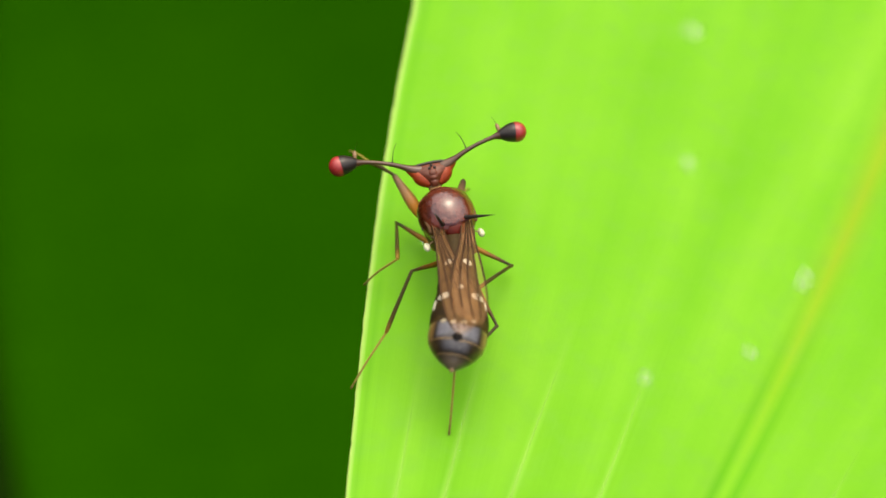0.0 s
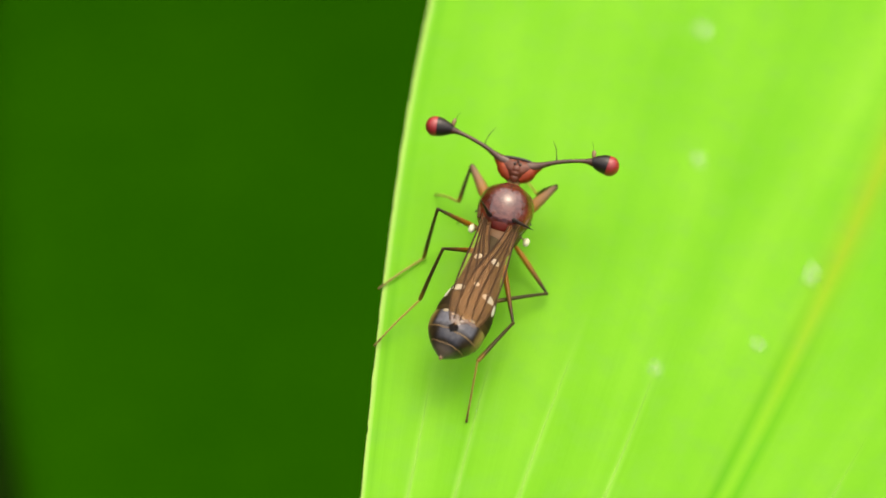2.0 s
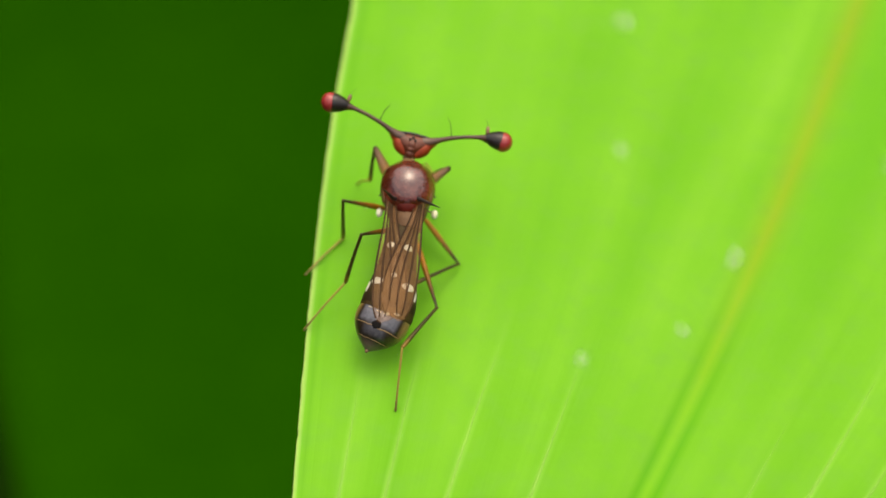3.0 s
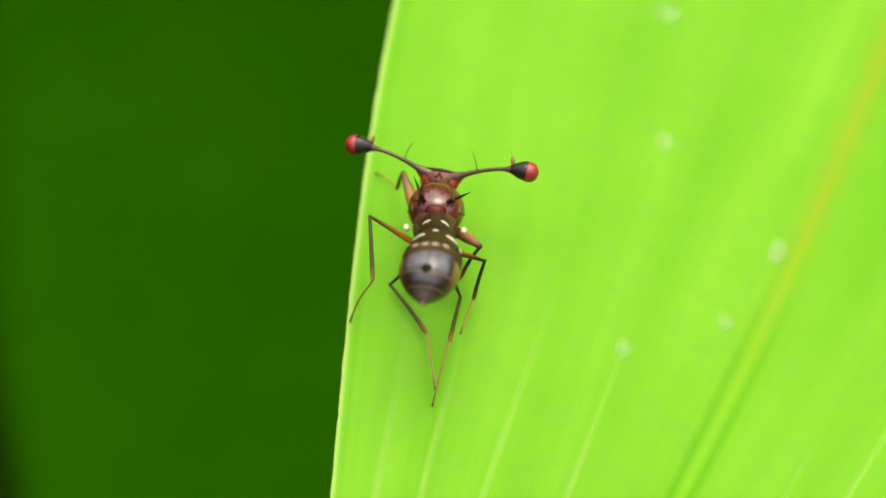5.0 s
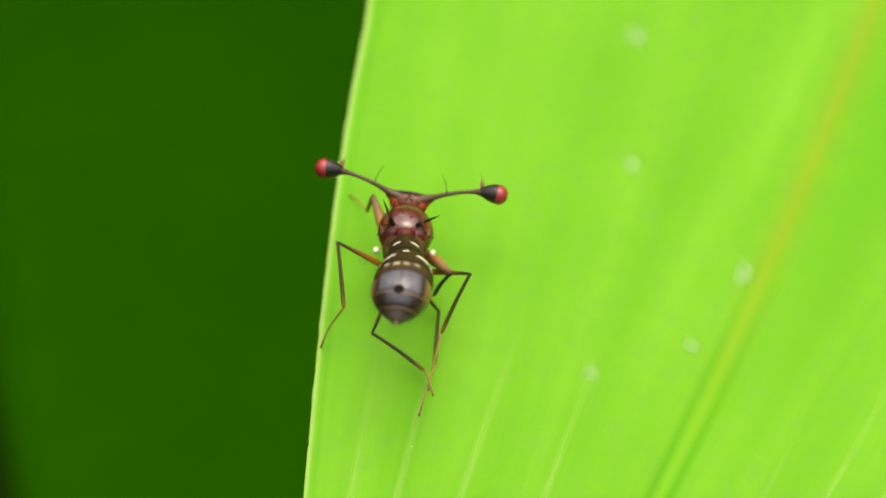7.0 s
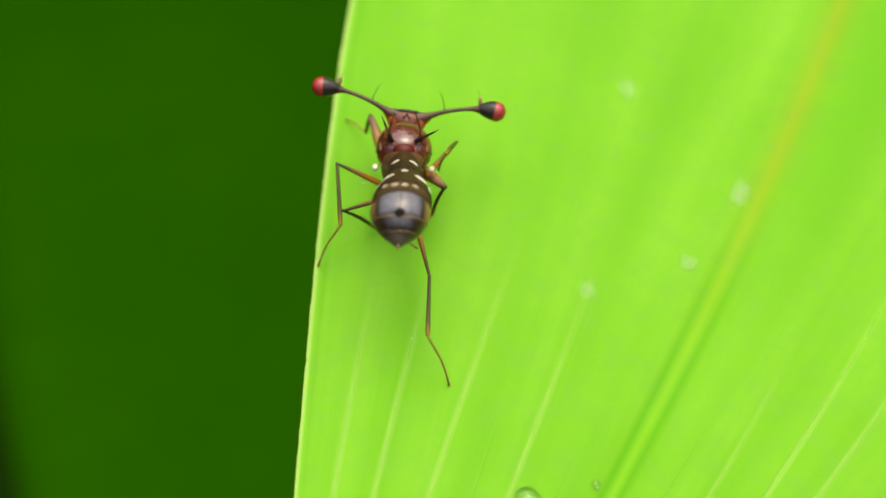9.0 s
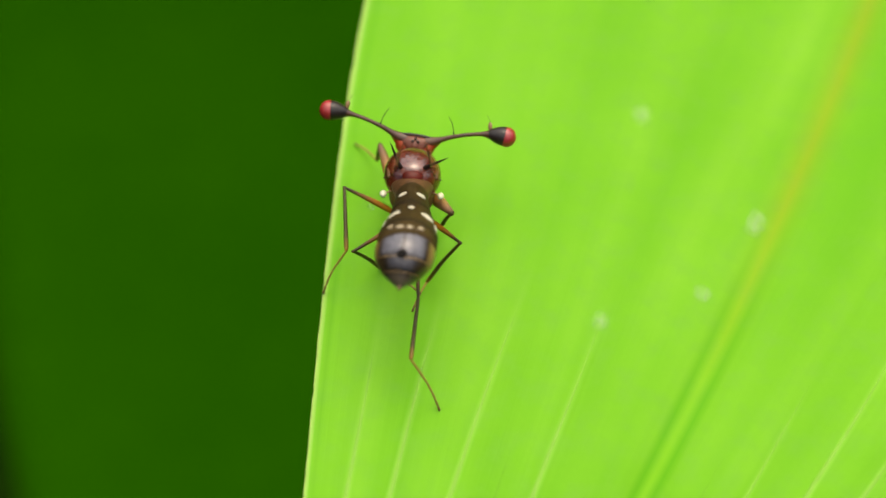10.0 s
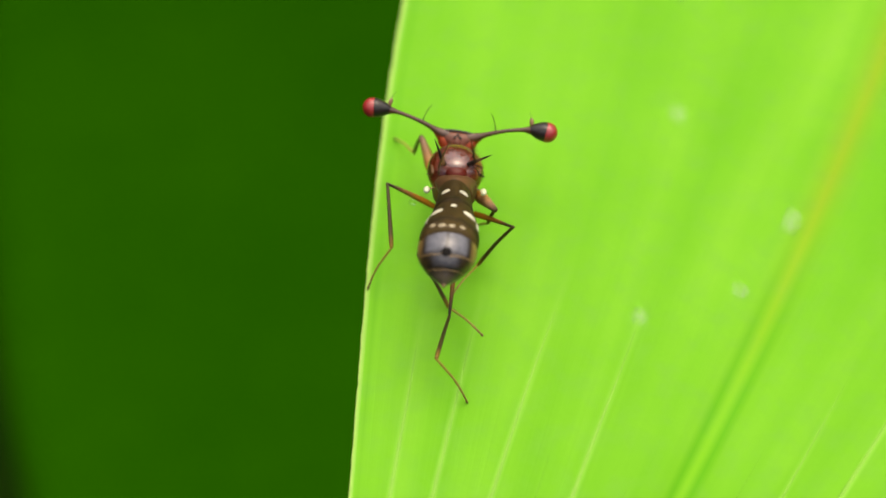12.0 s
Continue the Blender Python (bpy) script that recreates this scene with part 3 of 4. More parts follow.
def build_fly():
    fly = tagged(new("stalk_eyed_fly"), "reddish brown stalk-eyed fly with red eyes, standing on the leaf", "fly")
    # thorax
    thorax = part("thorax", tube([(0, -1.24, 0.1, 0.12, 0.1), (0, -1.14, 0.1, 0.44, 0.38), (0, -0.88, 0.1, 0.78, 0.7), (0, -0.4, 0.07, 0.95, 0.89), (0, 0.08, 0.05, 0.93, 0.87),
                                  (0, 0.42, 0.04, 0.78, 0.7), (0, 0.66, 0.05, 0.5, 0.44), (0, 0.78, 0.06, 0.18, 0.15)], 6, 36), THORAX, fly, "glossy dark red-brown thorax")
    part("collar", tube([(0, 0.5, 0.02, 0.6, 0.52), (0, 0.62, 0.04, 0.52, 0.46), (0, 0.74, 0.05, 0.4, 0.35), (0, 0.8, 0.06, 0.24, 0.22)], 5, 24), SADDLE, fly, "dull brown collar before the thorax")
    part("suture", tube([(-0.93, -0.28, 0.22, 0.009, 0.009), (-0.6, -0.22, 0.755, 0.009, 0.009), (-0.3, -0.14, 0.91, 0.007, 0.007)], 6, 8, up=(0, 1, 0)), BLACK, thorax)
    part("suture", tube([(0.93, -0.28, 0.22, 0.009, 0.009), (0.6, -0.22, 0.755, 0.009, 0.009), (0.3, -0.14, 0.91, 0.007, 0.007)], 6, 8, up=(0, 1, 0)), BLACK, thorax)
    part("underside", tube([(0, 0.75, -0.3, 0.2, 0.2), (0, 0.5, -0.46, 0.58, 0.52), (0, -0.1, -0.56, 0.76, 0.72), (0, -0.7, -0.5, 0.74, 0.7), (0, -1.1, -0.24, 0.62, 0.56), (0, -1.4, -0.06, 0.44, 0.4)], 6, 28), SIDE, fly, "dull ochre-brown sides and underside")
    part("saddle", tube([(0, -0.8, 0.16, 0.45, 0.2), (0, -1.0, 0.06, 0.68, 0.4), (0, -1.2, 0.02, 0.65, 0.47), (0, -1.45, 0.0, 0.57, 0.53), (0, -1.75, -0.02, 0.53, 0.5)], 6, 28), SADDLE, fly, "smooth brown saddle between thorax and abdomen")
    part("scutellum", tube([(0, -0.68, 0.55, 0.16, 0.09), (0, -0.84, 0.53, 0.31, 0.16), (0, -1.02, 0.46, 0.37, 0.19), (0, -1.18, 0.37, 0.31, 0.16), (0, -1.28, 0.32, 0.12, 0.08)], 6, 24), SCUTE, fly, "glossy dark red shield behind the thorax")
    part("scutellum_ridge", tube([(-0.34, -1.14, 0.33, 0.04, 0.04), (-0.15, -1.25, 0.33, 0.07, 0.09), (0, -1.28, 0.33, 0.08, 0.1), (0.15, -1.25, 0.33, 0.07, 0.09), (0.34, -1.14, 0.33, 0.04, 0.04)], 6, 12, up=(0, 1, 0.2)), RIDGE, fly, "bright red ridge")
    for side in (-1, 1):
        far = (1.12, -1.46, 1.4) if side > 0 else (-0.78, -0.95, 1.62)
        mid = [0.5 * (p + q) for p, q in zip((0.44 * side, -0.9, 0.74), far)]
        part("spine", tube([(0.28 * side, -0.72, 0.5, 0.1, 0.1), (0.44 * side, -0.9, 0.74, 0.075, 0.075), (*mid, 0.045, 0.045), (*far, 0.006, 0.006)], 5, 10, up=(0, 1, 0.3)), BLACK, fly, "sharp black spine")
        part("side_spine", tube([(0.84 * side, -0.45, 0.06, 0.09, 0.09), (0.93 * side, -0.5, 0.07, 0.04, 0.04), (0.98 * side, -0.56, 0.09, 0.008, 0.008)], 4, 10, up=(0, 0.2, 1)), BLACK, fly, "short black thorn")
        knob = part("haltere", tube([(0.62 * side, -0.85, -0.2, 0.035, 0.035), (0.8 * side, -0.95, -0.22, 0.025, 0.025), (0.9 * side, -1.0, -0.24, 0.03, 0.03)], 4, 8, up=(0, 1, 0.2)), TAN, fly, "small balancing stalk with a white knob")
        part("knob", ball(0.95 * side, -1.03, -0.25, 0.115, 0.165, 0.11, cuts=14), BEAD, knob)
        part("wing_base", tube([(0.8 * side, -0.2, 0.3, 0.05, 0.05), (0.8 * side, -0.42, 0.36, 0.09, 0.08), (0.76 * side, -0.66, 0.36, 0.1, 0.09), (0.78 * side, -0.86, 0.26, 0.07, 0.07)], 4, 12, up=(0, 0.3, 1)), SADDLE, fly, "brown wing root")
    part("neck", tube([(0, 0.66, 0.05, 0.3, 0.28), (0, 0.78, 0.06, 0.24, 0.22), (0, 0.88, 0.07, 0.2, 0.18), (0, 0.93, 0.08, 0.23, 0.21), (0, 0.98, 0.08, 0.17, 0.16), (0, 1.03, 0.09, 0.21, 0.19), (0, 1.08, 0.1, 0.16, 0.15), (0, 1.16, 0.1, 0.2, 0.18)], 4, 16), TAN, fly, "short ringed brown neck")

    # head, built round the neck joint
    head = part("head", tube([(0, 0.06, 0.02, 0.22, 0.2), (0, 0.2, 0.04, 0.3, 0.32), (0, 0.38, 0.08, 0.46, 0.38), (0, 0.55, 0.14, 0.66, 0.34), (0, 0.68, 0.17, 0.74, 0.26), (0, 0.76, 0.17, 0.62, 0.16), (0, 0.8, 0.17, 0.3, 0.06)], 5, 28), HEAD, fly, "reddish brown wedge-shaped head")
    part("crest", tube([(-0.78, 0.7, 0.36, 0.03, 0.03), (-0.4, 0.76, 0.38, 0.045, 0.04), (0, 0.78, 0.39, 0.05, 0.045), (0.4, 0.76, 0.38, 0.045, 0.04), (0.78, 0.7, 0.36, 0.03, 0.03)], 5, 10, up=(0, 0, 1)), BLACK, head, "thin dark ridge along the brow")
    for x, y in ((0, 0.62), (-0.09, 0.52), (0.09, 0.52)):
        part("ocellus", ball(x, y, 0.49, 0.05, 0.05, 0.04, cuts=10), BLACK, head, "tiny dark simple eye")
    part("nape", tube([(0, 0.02, 0.16, 0.14, 0.1), (0, 0.1, 0.26, 0.15, 0.1), (0, 0.16, 0.3, 0.12, 0.07), (0, 0.22, 0.36, 0.15, 0.09), (0, 0.28, 0.38, 0.12, 0.07), (0, 0.36, 0.43, 0.15, 0.07), (0, 0.5, 0.45, 0.1, 0.04)], 4, 14), HEAD, head, "ringed brown nape")
    for side in (-1, 1):
        part("cheek", tube([(0.17 * side, 0.06, 0.1, 0.08, 0.12), (0.28 * side, 0.22, 0.12, 0.2, 0.2), (0.42 * side, 0.4, 0.15, 0.24, 0.23), (0.56 * side, 0.56, 0.21, 0.19, 0.18), (0.82 * side, 0.68, 0.34, 0.07, 0.08)], 5, 16), CHEEK, head, "orange-red cheek")
        part("eye_stalk", tube([(0.3 * side, 0.62, 0.26, 0.2, 0.14), (0.6 * side, 0.66, 0.33, 0.16, 0.13), (0.9 * side, 0.75, 0.44, 0.1, 0.1), (1.25 * side, 0.86, 0.57, 0.078, 0.078), (1.75 * side, 0.98, 0.69, 0.068, 0.068),
                                (2.2 * side, 1.05, 0.77, 0.085, 0.085), (2.5 * side, 1.07, 0.8, 0.17, 0.17)], 5, 14, up=(0, 0, 1)), STALK, head, "thin dark brown eye stalk")
        part("eye_base", tube([(2.36 * side, 1.06, 0.785, 0.1, 0.1), (2.52 * side, 1.075, 0.8, 0.2, 0.2), (2.72 * side, 1.08, 0.8, 0.29, 0.29), (2.92 * side, 1.08, 0.8, 0.335, 0.335), (3.05 * side, 1.075, 0.79, 0.3, 0.3)], 5, 20, up=(0, 0, 1)), BLACK, head, "black swollen stalk end")
        part("eye", ball(3.03 * side, 1.07, 0.79, 0.335, 0.345, 0.345, cuts=28), EYE_RED, head, "bright red bulging eye")
        antenna = part("antenna", tube([(2.45 * side, 1.2, 0.84, 0.05, 0.05), (2.44 * side, 1.32, 0.88, 0.075, 0.07), (2.42 * side, 1.42, 0.9, 0.06, 0.06), (2.4 * side, 1.47, 0.9, 0.015, 0.015)], 4, 10), TAN, head, "tiny orange-brown antenna")
        part("bristle", tube([(2.42 * side, 1.42, 0.91, 0.008, 0.008), (2.36 * side, 1.56, 1.0, 0.005, 0.005), (2.28 * side, 1.64, 1.1, 0.004, 0.004)], 4, 6), BLACK, antenna)
        part("bristle", tube([(1.26 * side, 0.9, 0.62, 0.026, 0.026), (1.22 * side, 1.05, 0.72, 0.013, 0.013), (1.14 * side, 1.25, 0.85, 0.012, 0.012), (1.0 * side, 1.42, 0.98, 0.005, 0.005)], 5, 7), BLACK, head, "fine black bristle")

    # the front of the abdomen, built round the waist joint
    abdomen = part("abdomen", tube(FRONT_PATH, 6, 36), ABDOMEN, fly, "narrow dark olive-brown front of the abdomen with white spots")
    for y, angle, length, spread in ((-1.47, -30, 0.13, 18), (-1.5, 31, 0.14, 19), (-2.52, 0, 0.1, 9), (-2.78, -41, 0.15, 22), (-2.8, 42, 0.15, 22), (-2.98, -68, 0.24, 8), (-2.98, 70, 0.24, 8)):
        part("pale_spot", skin_patch(FRONT, y, angle, length, spread), PALE, abdomen, "whitish dusted spot")
    for angle, spread in ((-34, 8), (-14, 9), (6, 7.5), (27, 8)):
        part("pale_dash", skin_patch(FRONT, -3.88 + 0.0001 * angle * angle, angle, 0.07, spread, 0.3, 0.014), PALE_DULL, abdomen, "dull whitish dash")
    for y, length in ((-2.05, 0.4), (-3.4, 0.42)):
        part("band", skin_band(FRONT, y, length, 100, 0.008), UMBER, abdomen, "dark brown belt")
    # its swollen end, which bends down behind
    end = part("abdomen_end", tube(END_PATH, 8, 40), BULB, fly, "swollen glossy blackish end of the abdomen")
    for y, length, bow in ((-0.7, 0.045, 0.06), (-1.08, 0.035, 0.05)):
        part("band", skin_band(END, y, length, 112, 0.007, bow), OCHRE, end, "narrow ochre belt")
    # dark patch in place of the camera's reflection in the glossy back
    part("dark_reflection", skin_patch(END, -0.62, 0, 0.15, 13, 0.35, 0.014), MATT_BLACK, end, "small dark patch standing in for a camera reflection")
    part("anal_knob", ball(0, -1.4, -0.05, 0.07, 0.1, 0.06, cuts=12), OCHRE, end, "tiny ochre knob at the tip")

    wings = {side: build_wing(fly, side) for side in (-1, 1)}
    legs = {}
    sizes = {"F": (1.7, 1.4, 1.4, 0.21), "M": (2.15, 2.25, 2.0, 0.1), "H": (2.8, 2.2, 2.2, 0.1)}
    for where in ("LF", "RF", "LM", "RM", "LH", "RH"):
        f, t, r, thick = sizes[where[1]]
        fore = where[1] == "F"
        legs[where] = (build_limb(f, thick, "fore_femur" if fore else "femur", fly, "thick orange-brown upper leg" if fore else "upper leg, orange turning black at the knee"),
                       build_limb(t, 0.066, "tibia", fly, "thin blackish lower leg"), build_limb(r, 0.04, "tarsus", fly, "pale tan jointed foot"))
    for side in (-1, 1):
        for x, y, z, to in ((0.4, 0.25, -0.5, (0.57, 0.3, -0.98)), (0.35, -0.4, -0.9, (0.42, -0.5, -1.45)), (0.35, -0.85, -0.8, (0.24, -1.25, -1.28))):
            part("coxa", tube([(x * side, y, z, 0.2, 0.2), ((x + to[0]) / 2 * side, (y + to[1]) / 2, (z + to[2]) / 2, 0.19, 0.19), (to[0] * side, to[1], to[2], 0.11, 0.11)], 4, 12, up=(0, 1, 0.2)), FORE_FEMUR, fly, "stout orange-brown leg base")
    part("dew_bead", ball(0.0, 1.05, -0.22, 0.09, 0.11, 0.09, cuts=14), WATER, legs["LM"][0], "clear bead hanging from the leg")
    return fly, head, abdomen, end, wings, legs


build_flecks()
FLY, FLY_HEAD, FLY_ABDOMEN, FLY_END, FLY_WINGS, FLY_LEGS = build_fly()


def limb(a, b):
    """The pose of a leg piece from joint a towards joint b."""
    return Matrix.Translation(a) @ (b - a).to_track_quat("Y", "Z").to_matrix().to_4x4()


def motions():
    BODY = [
        (0, -1.671, 1.497, 2.290, -0.4, 3.0, 20.8),
        (0.5, -2.855, 1.662, 2.294, 2.4, 1.6, 25.4),
        (1, -1.507, 0.957, 2.222, 0.4, -1.7, 3.0),
        (1.5, -0.773, 1.522, 2.256, 1.5, 2.3, -4.8),
        (2, -0.083, 1.443, 2.251, 0.9, 1.3, -13.6),
        (2.5, -0.751, 2.443, 2.354, 8.1, 2.2, -4.4),
        (3, -0.744, 2.301, 2.416, 9.1, 2.2, -2.0),
        (5, -1.305, 0.723, 2.289, -31.3, 1.0, -2.5),
        (5.5, -1.245, 0.874, 2.305, -31.6, 2.7, -1.9),
        (6, -1.274, 0.739, 2.281, -31.5, 0.8, -3.4),
        (6.5, -1.232, 0.973, 2.310, -31.8, 2.6, -2.2),
        (8.5, -1.403, 0.746, 2.306, -30.0, 1.8, -2.2),
        (9, -1.166, 0.978, 2.337, -30.2, 3.0, -1.2),
        (9.5, -1.185, 1.007, 2.441, -28.6, 3.4, -0.1),
        (10, -1.250, 1.023, 2.350, -29.1, 2.9, -1.0),
        (10.5, -1.273, 1.135, 2.444, -29.0, 3.0, 0.5),
        (11, -1.188, 0.929, 2.424, -29.8, 2.8, 0.7),
        (11.5, -1.220, 0.995, 2.390, -29.5, 2.8, -0.6),
        (12, -1.247, 1.013, 2.417, -28.1, 2.5, -1.1),
    ]
    HEAD = [
        (0, 4.9, -4.0, -6.6),
        (0.5, 2.9, -0.9, -8.2),
        (1, 11.7, -3.2, -19.3),
        (1.5, 8.7, 2.0, -6.9),
        (2, 6.5, -0.2, 1.0),
        (2.5, 3.6, 4.1, -7.2),
        (3, 3.7, 4.3, -10.2),
        (5, 49.1, 1.8, -9.6),
        (5.5, 49.1, 4.6, -4.6),
        (6, 50.1, 2.0, -8.3),
        (6.5, 49.2, 4.4, -4.0),
        (8.5, 48.7, 2.4, -5.1),
        (9, 48.9, 4.8, -4.0),
        (9.5, 49.9, 5.6, -4.3),
        (10, 48.9, 4.4, -5.1),
        (10.5, 50.5, 5.0, -6.7),
        (11, 50.6, 4.6, -6.0),
        (11.5, 49.3, 4.3, -4.5),
        (12, 49.0, 3.7, -5.0),
    ]
    # pitch and turn of the abdomen's front, then of its swollen end
    TAIL = [
        (0, -4.6, -16.4, -5.1, -29.0),
        (0.5, 1.2, -7.2, 1.1, -31.6),
        (1, -2.6, -3.0, -2.0, -24.9),
        (1.5, -0.8, -6.9, -6.1, -16.7),
        (2, 0.1, -4.5, -7.2, -11.1),
        (2.5, 4.2, -4.6, -2.6, -21.6),
        (3, 5.5, -7.4, -0.7, -24.0),
        (5, -6.7, 1.5, 22.0, -7.8),
        (5.5, -6.5, 1.5, 18.6, -5.8),
        (6, -0.9, 2.7, 19.1, -3.5),
        (6.5, -10.1, 2.6, 23.0, -6.2),
        (8.5, 3.1, -0.6, 31.1, -7.7),
        (9, -4.3, 1.1, 31.4, -2.4),
        (9.5, -5.6, -0.6, 25.5, -7.2),
        (10, 0.2, -0.5, 30.3, -7.9),
        (10.5, -9.6, -3.0, 25.8, -7.7),
        (11, -12.6, -3.0, 20.9, -2.7),
        (11.5, -6.8, -0.5, 27.5, -3.8),
        (12, 1.1, -2.5, 29.3, -4.7),
    ]
    hip_LF = [(0, -0.61, 0.46, -0.82), (0.5, -0.59, 0.38, -0.87), (1, -0.58, 0.38, -0.80), (1.5, -0.54, 0.29, -0.91), (2, -0.56, 0.32, -0.89), (2.5, -0.56, 0.31, -0.90), (3, -0.45, 0.13, -1.00), (5, -0.67, 0.52, -0.66), (5.5, -0.67, 0.52, -0.67), (6, -0.67, 0.53, -0.67), (6.5, -0.66, 0.50, -0.68), (8.5, -0.61, 0.41, -0.78), (9, -0.65, 0.50, -0.69), (9.5, -0.64, 0.50, -0.71), (10, -0.60, 0.41, -0.80), (10.5, -0.56, 0.32, -0.88), (11, -0.65, 0.56, -0.69), (11.5, -0.66, 0.52, -0.68), (12, -0.65, 0.51, -0.71)]
    knee_LF = [(0, -1.10, 1.94, -0.14), (0.5, -1.33, 1.82, -0.36), (1, -1.00, 1.38, 0.51), (1.5, -1.15, 1.40, 0.22), (2, -1.62, 1.59, -0.51), (2.5, -1.36, 1.76, -1.27), (3, -1.21, 1.44, -0.23), (5, -1.25, 1.60, 0.52), (5.5, -1.26, 1.64, 0.46), (6, -1.28, 1.63, 0.47), (6.5, -1.24, 1.58, 0.51), (8.5, -1.20, 1.47, 0.40), (9, -1.22, 1.61, 0.48), (9.5, -1.13, 1.70, 0.38), (10, -1.17, 1.61, 0.26), (10.5, -1.11, 1.40, 0.31), (11, -1.12, 1.83, 0.33), (11.5, -1.22, 1.68, 0.43), (12, -1.20, 1.72, 0.35)]
    ankle_LF = [(0, -1.57, 3.10, -0.76), (0.5, -1.03, 1.01, -1.45), (1, -1.12, 1.20, -0.87), (1.5, -1.28, 1.37, -1.18), (2, -1.77, 0.57, -1.45), (2.5, -1.26, 0.37, -1.36), (3, -1.38, 0.67, -1.39), (5, -1.48, 2.46, -0.56), (5.5, -1.48, 2.55, -0.58), (6, -1.52, 2.50, -0.60), (6.5, -1.47, 2.44, -0.57), (8.5, -1.29, 2.45, -0.59), (9, -1.39, 2.50, -0.59), (9.5, -1.47, 2.43, -0.77), (10, -1.26, 2.50, -0.82), (10.5, -1.22, 2.36, -0.70), (11, -1.37, 2.55, -0.84), (11.5, -1.42, 2.42, -0.74), (12, -1.42, 2.54, -0.75)]
    toe_LF = [(0, -1.97, 4.25, -1.45), (0.5, -1.96, 0.05, -1.05), (1, -1.63, 1.49, -2.14), (1.5, -1.94, 1.79, -2.34), (2, -2.76, 1.11, -2.28), (2.5, -2.00, 0.70, -2.50), (3, -1.91, 1.03, -2.63), (5, -2.33, 3.57, -0.49), (5.5, -2.23, 3.73, -0.46), (6, -2.33, 3.63, -0.42), (6.5, -2.20, 3.63, -0.51), (8.5, -2.16, 3.55, -0.62), (9, -2.18, 3.66, -0.64), (9.5, -2.14, 3.65, -0.87), (10, -2.11, 3.60, -0.75), (10.5, -2.04, 3.47, -0.94), (11, -2.15, 3.71, -0.72), (11.5, -2.23, 3.56, -0.79), (12, -2.18, 3.72, -0.79)]
    hip_RF = [(0, 0.40, 0.11, -1.26), (0.5, 0.46, 0.20, -0.90), (1, 0.42, 0.17, -0.98), (1.5, 0.59, 0.37, -0.86), (2, 0.48, 0.22, -0.96), (2.5, 0.47, 0.16, -0.93), (3, 0.11, 0.04, -1.15), (5, 0.65, 0.13, -0.88), (5.5, 0.70, 0.05, -0.86), (6, 0.74, -0.04, -0.84), (6.5, 0.78, -0.10, -0.86), (8.5, 0.73, -0.08, -0.83), (9, 0.71, -0.05, -0.85), (9.5, 0.71, 0.02, -0.85), (10, 0.69, -0.03, -0.84), (10.5, 0.63, 0.08, -0.86), (11, 0.67, 0.01, -0.87), (11.5, 0.70, -0.07, -0.84), (12, 0.70, -0.06, -0.84)]
    knee_RF = [(0, 0.98, 0.85, 0.16), (0.5, 1.61, 1.46, -0.86), (1, 1.55, 1.26, -0.33), (1.5, 1.35, 1.70, -0.13), (2, 1.44, 1.38, -0.17), (2.5, 1.28, 1.63, -0.65), (3, 1.42, 0.82, -0.41), (5, 1.54, -1.30, -0.67), (5.5, 1.56, -1.40, -0.62), (6, 1.54, -1.52, -0.59), (6.5, 1.60, -1.58, -0.71), (8.5, 1.45, -1.60, -0.57), (9, 1.40, -1.58, -0.63), (9.5, 1.55, -1.43, -0.57), (10, 1.34, -1.58, -0.58), (10.5, 1.25, -1.47, -0.57), (11, 1.33, -1.55, -0.73), (11.5, 1.33, -1.63, -0.60), (12, 1.36, -1.61, -0.58)]
    ankle_RF = [(0, 1.07, 1.08, -1.22), (0.5, 1.53, 1.76, -2.23), (1, 0.87, 1.77, -1.45), (1.5, 0.92, 2.09, -1.40), (2, 0.82, 1.61, -1.40), (2.5, 0.50, 1.88, -1.78), (3, 0.85, 1.11, -1.66), (5, 0.93, -1.29, -1.93), (5.5, 1.00, -1.22, -1.89), (6, 1.18, -0.83, -1.76), (6.5, 1.06, -1.07, -1.89), (8.5, 1.21, -0.95, -1.79), (9, 0.99, -1.25, -1.93), (9.5, 1.11, -0.86, -1.77), (10, 1.04, -0.68, -1.61), (10.5, 1.13, -0.59, -1.65), (11, 1.05, -1.02, -2.00), (11.5, 1.09, -1.08, -1.86), (12, 1.21, -0.71, -1.64)]
    toe_RF = [(0, 1.73, 1.90, -2.14), (0.5, 1.22, 0.39, -2.23), (1, 0.55, 2.90, -2.21), (1.5, 0.62, 3.14, -2.27), (2, 0.25, 2.58, -2.24), (2.5, 0.26, 2.88, -2.73), (3, 0.55, 2.00, -2.69), (5, 0.32, -0.58, -2.97), (5.5, 0.44, -0.42, -2.89), (6, 0.46, 0.03, -2.60), (6.5, 0.42, -0.16, -2.74), (8.5, 0.53, -0.06, -2.63), (9, 0.40, -0.38, -2.85), (9.5, 0.65, 0.17, -2.59), (10, 0.59, 0.40, -2.39), (10.5, 0.60, 0.40, -2.49), (11, 0.51, 0.08, -2.67), (11.5, 0.60, -0.08, -2.71), (12, 0.67, 0.21, -2.54)]
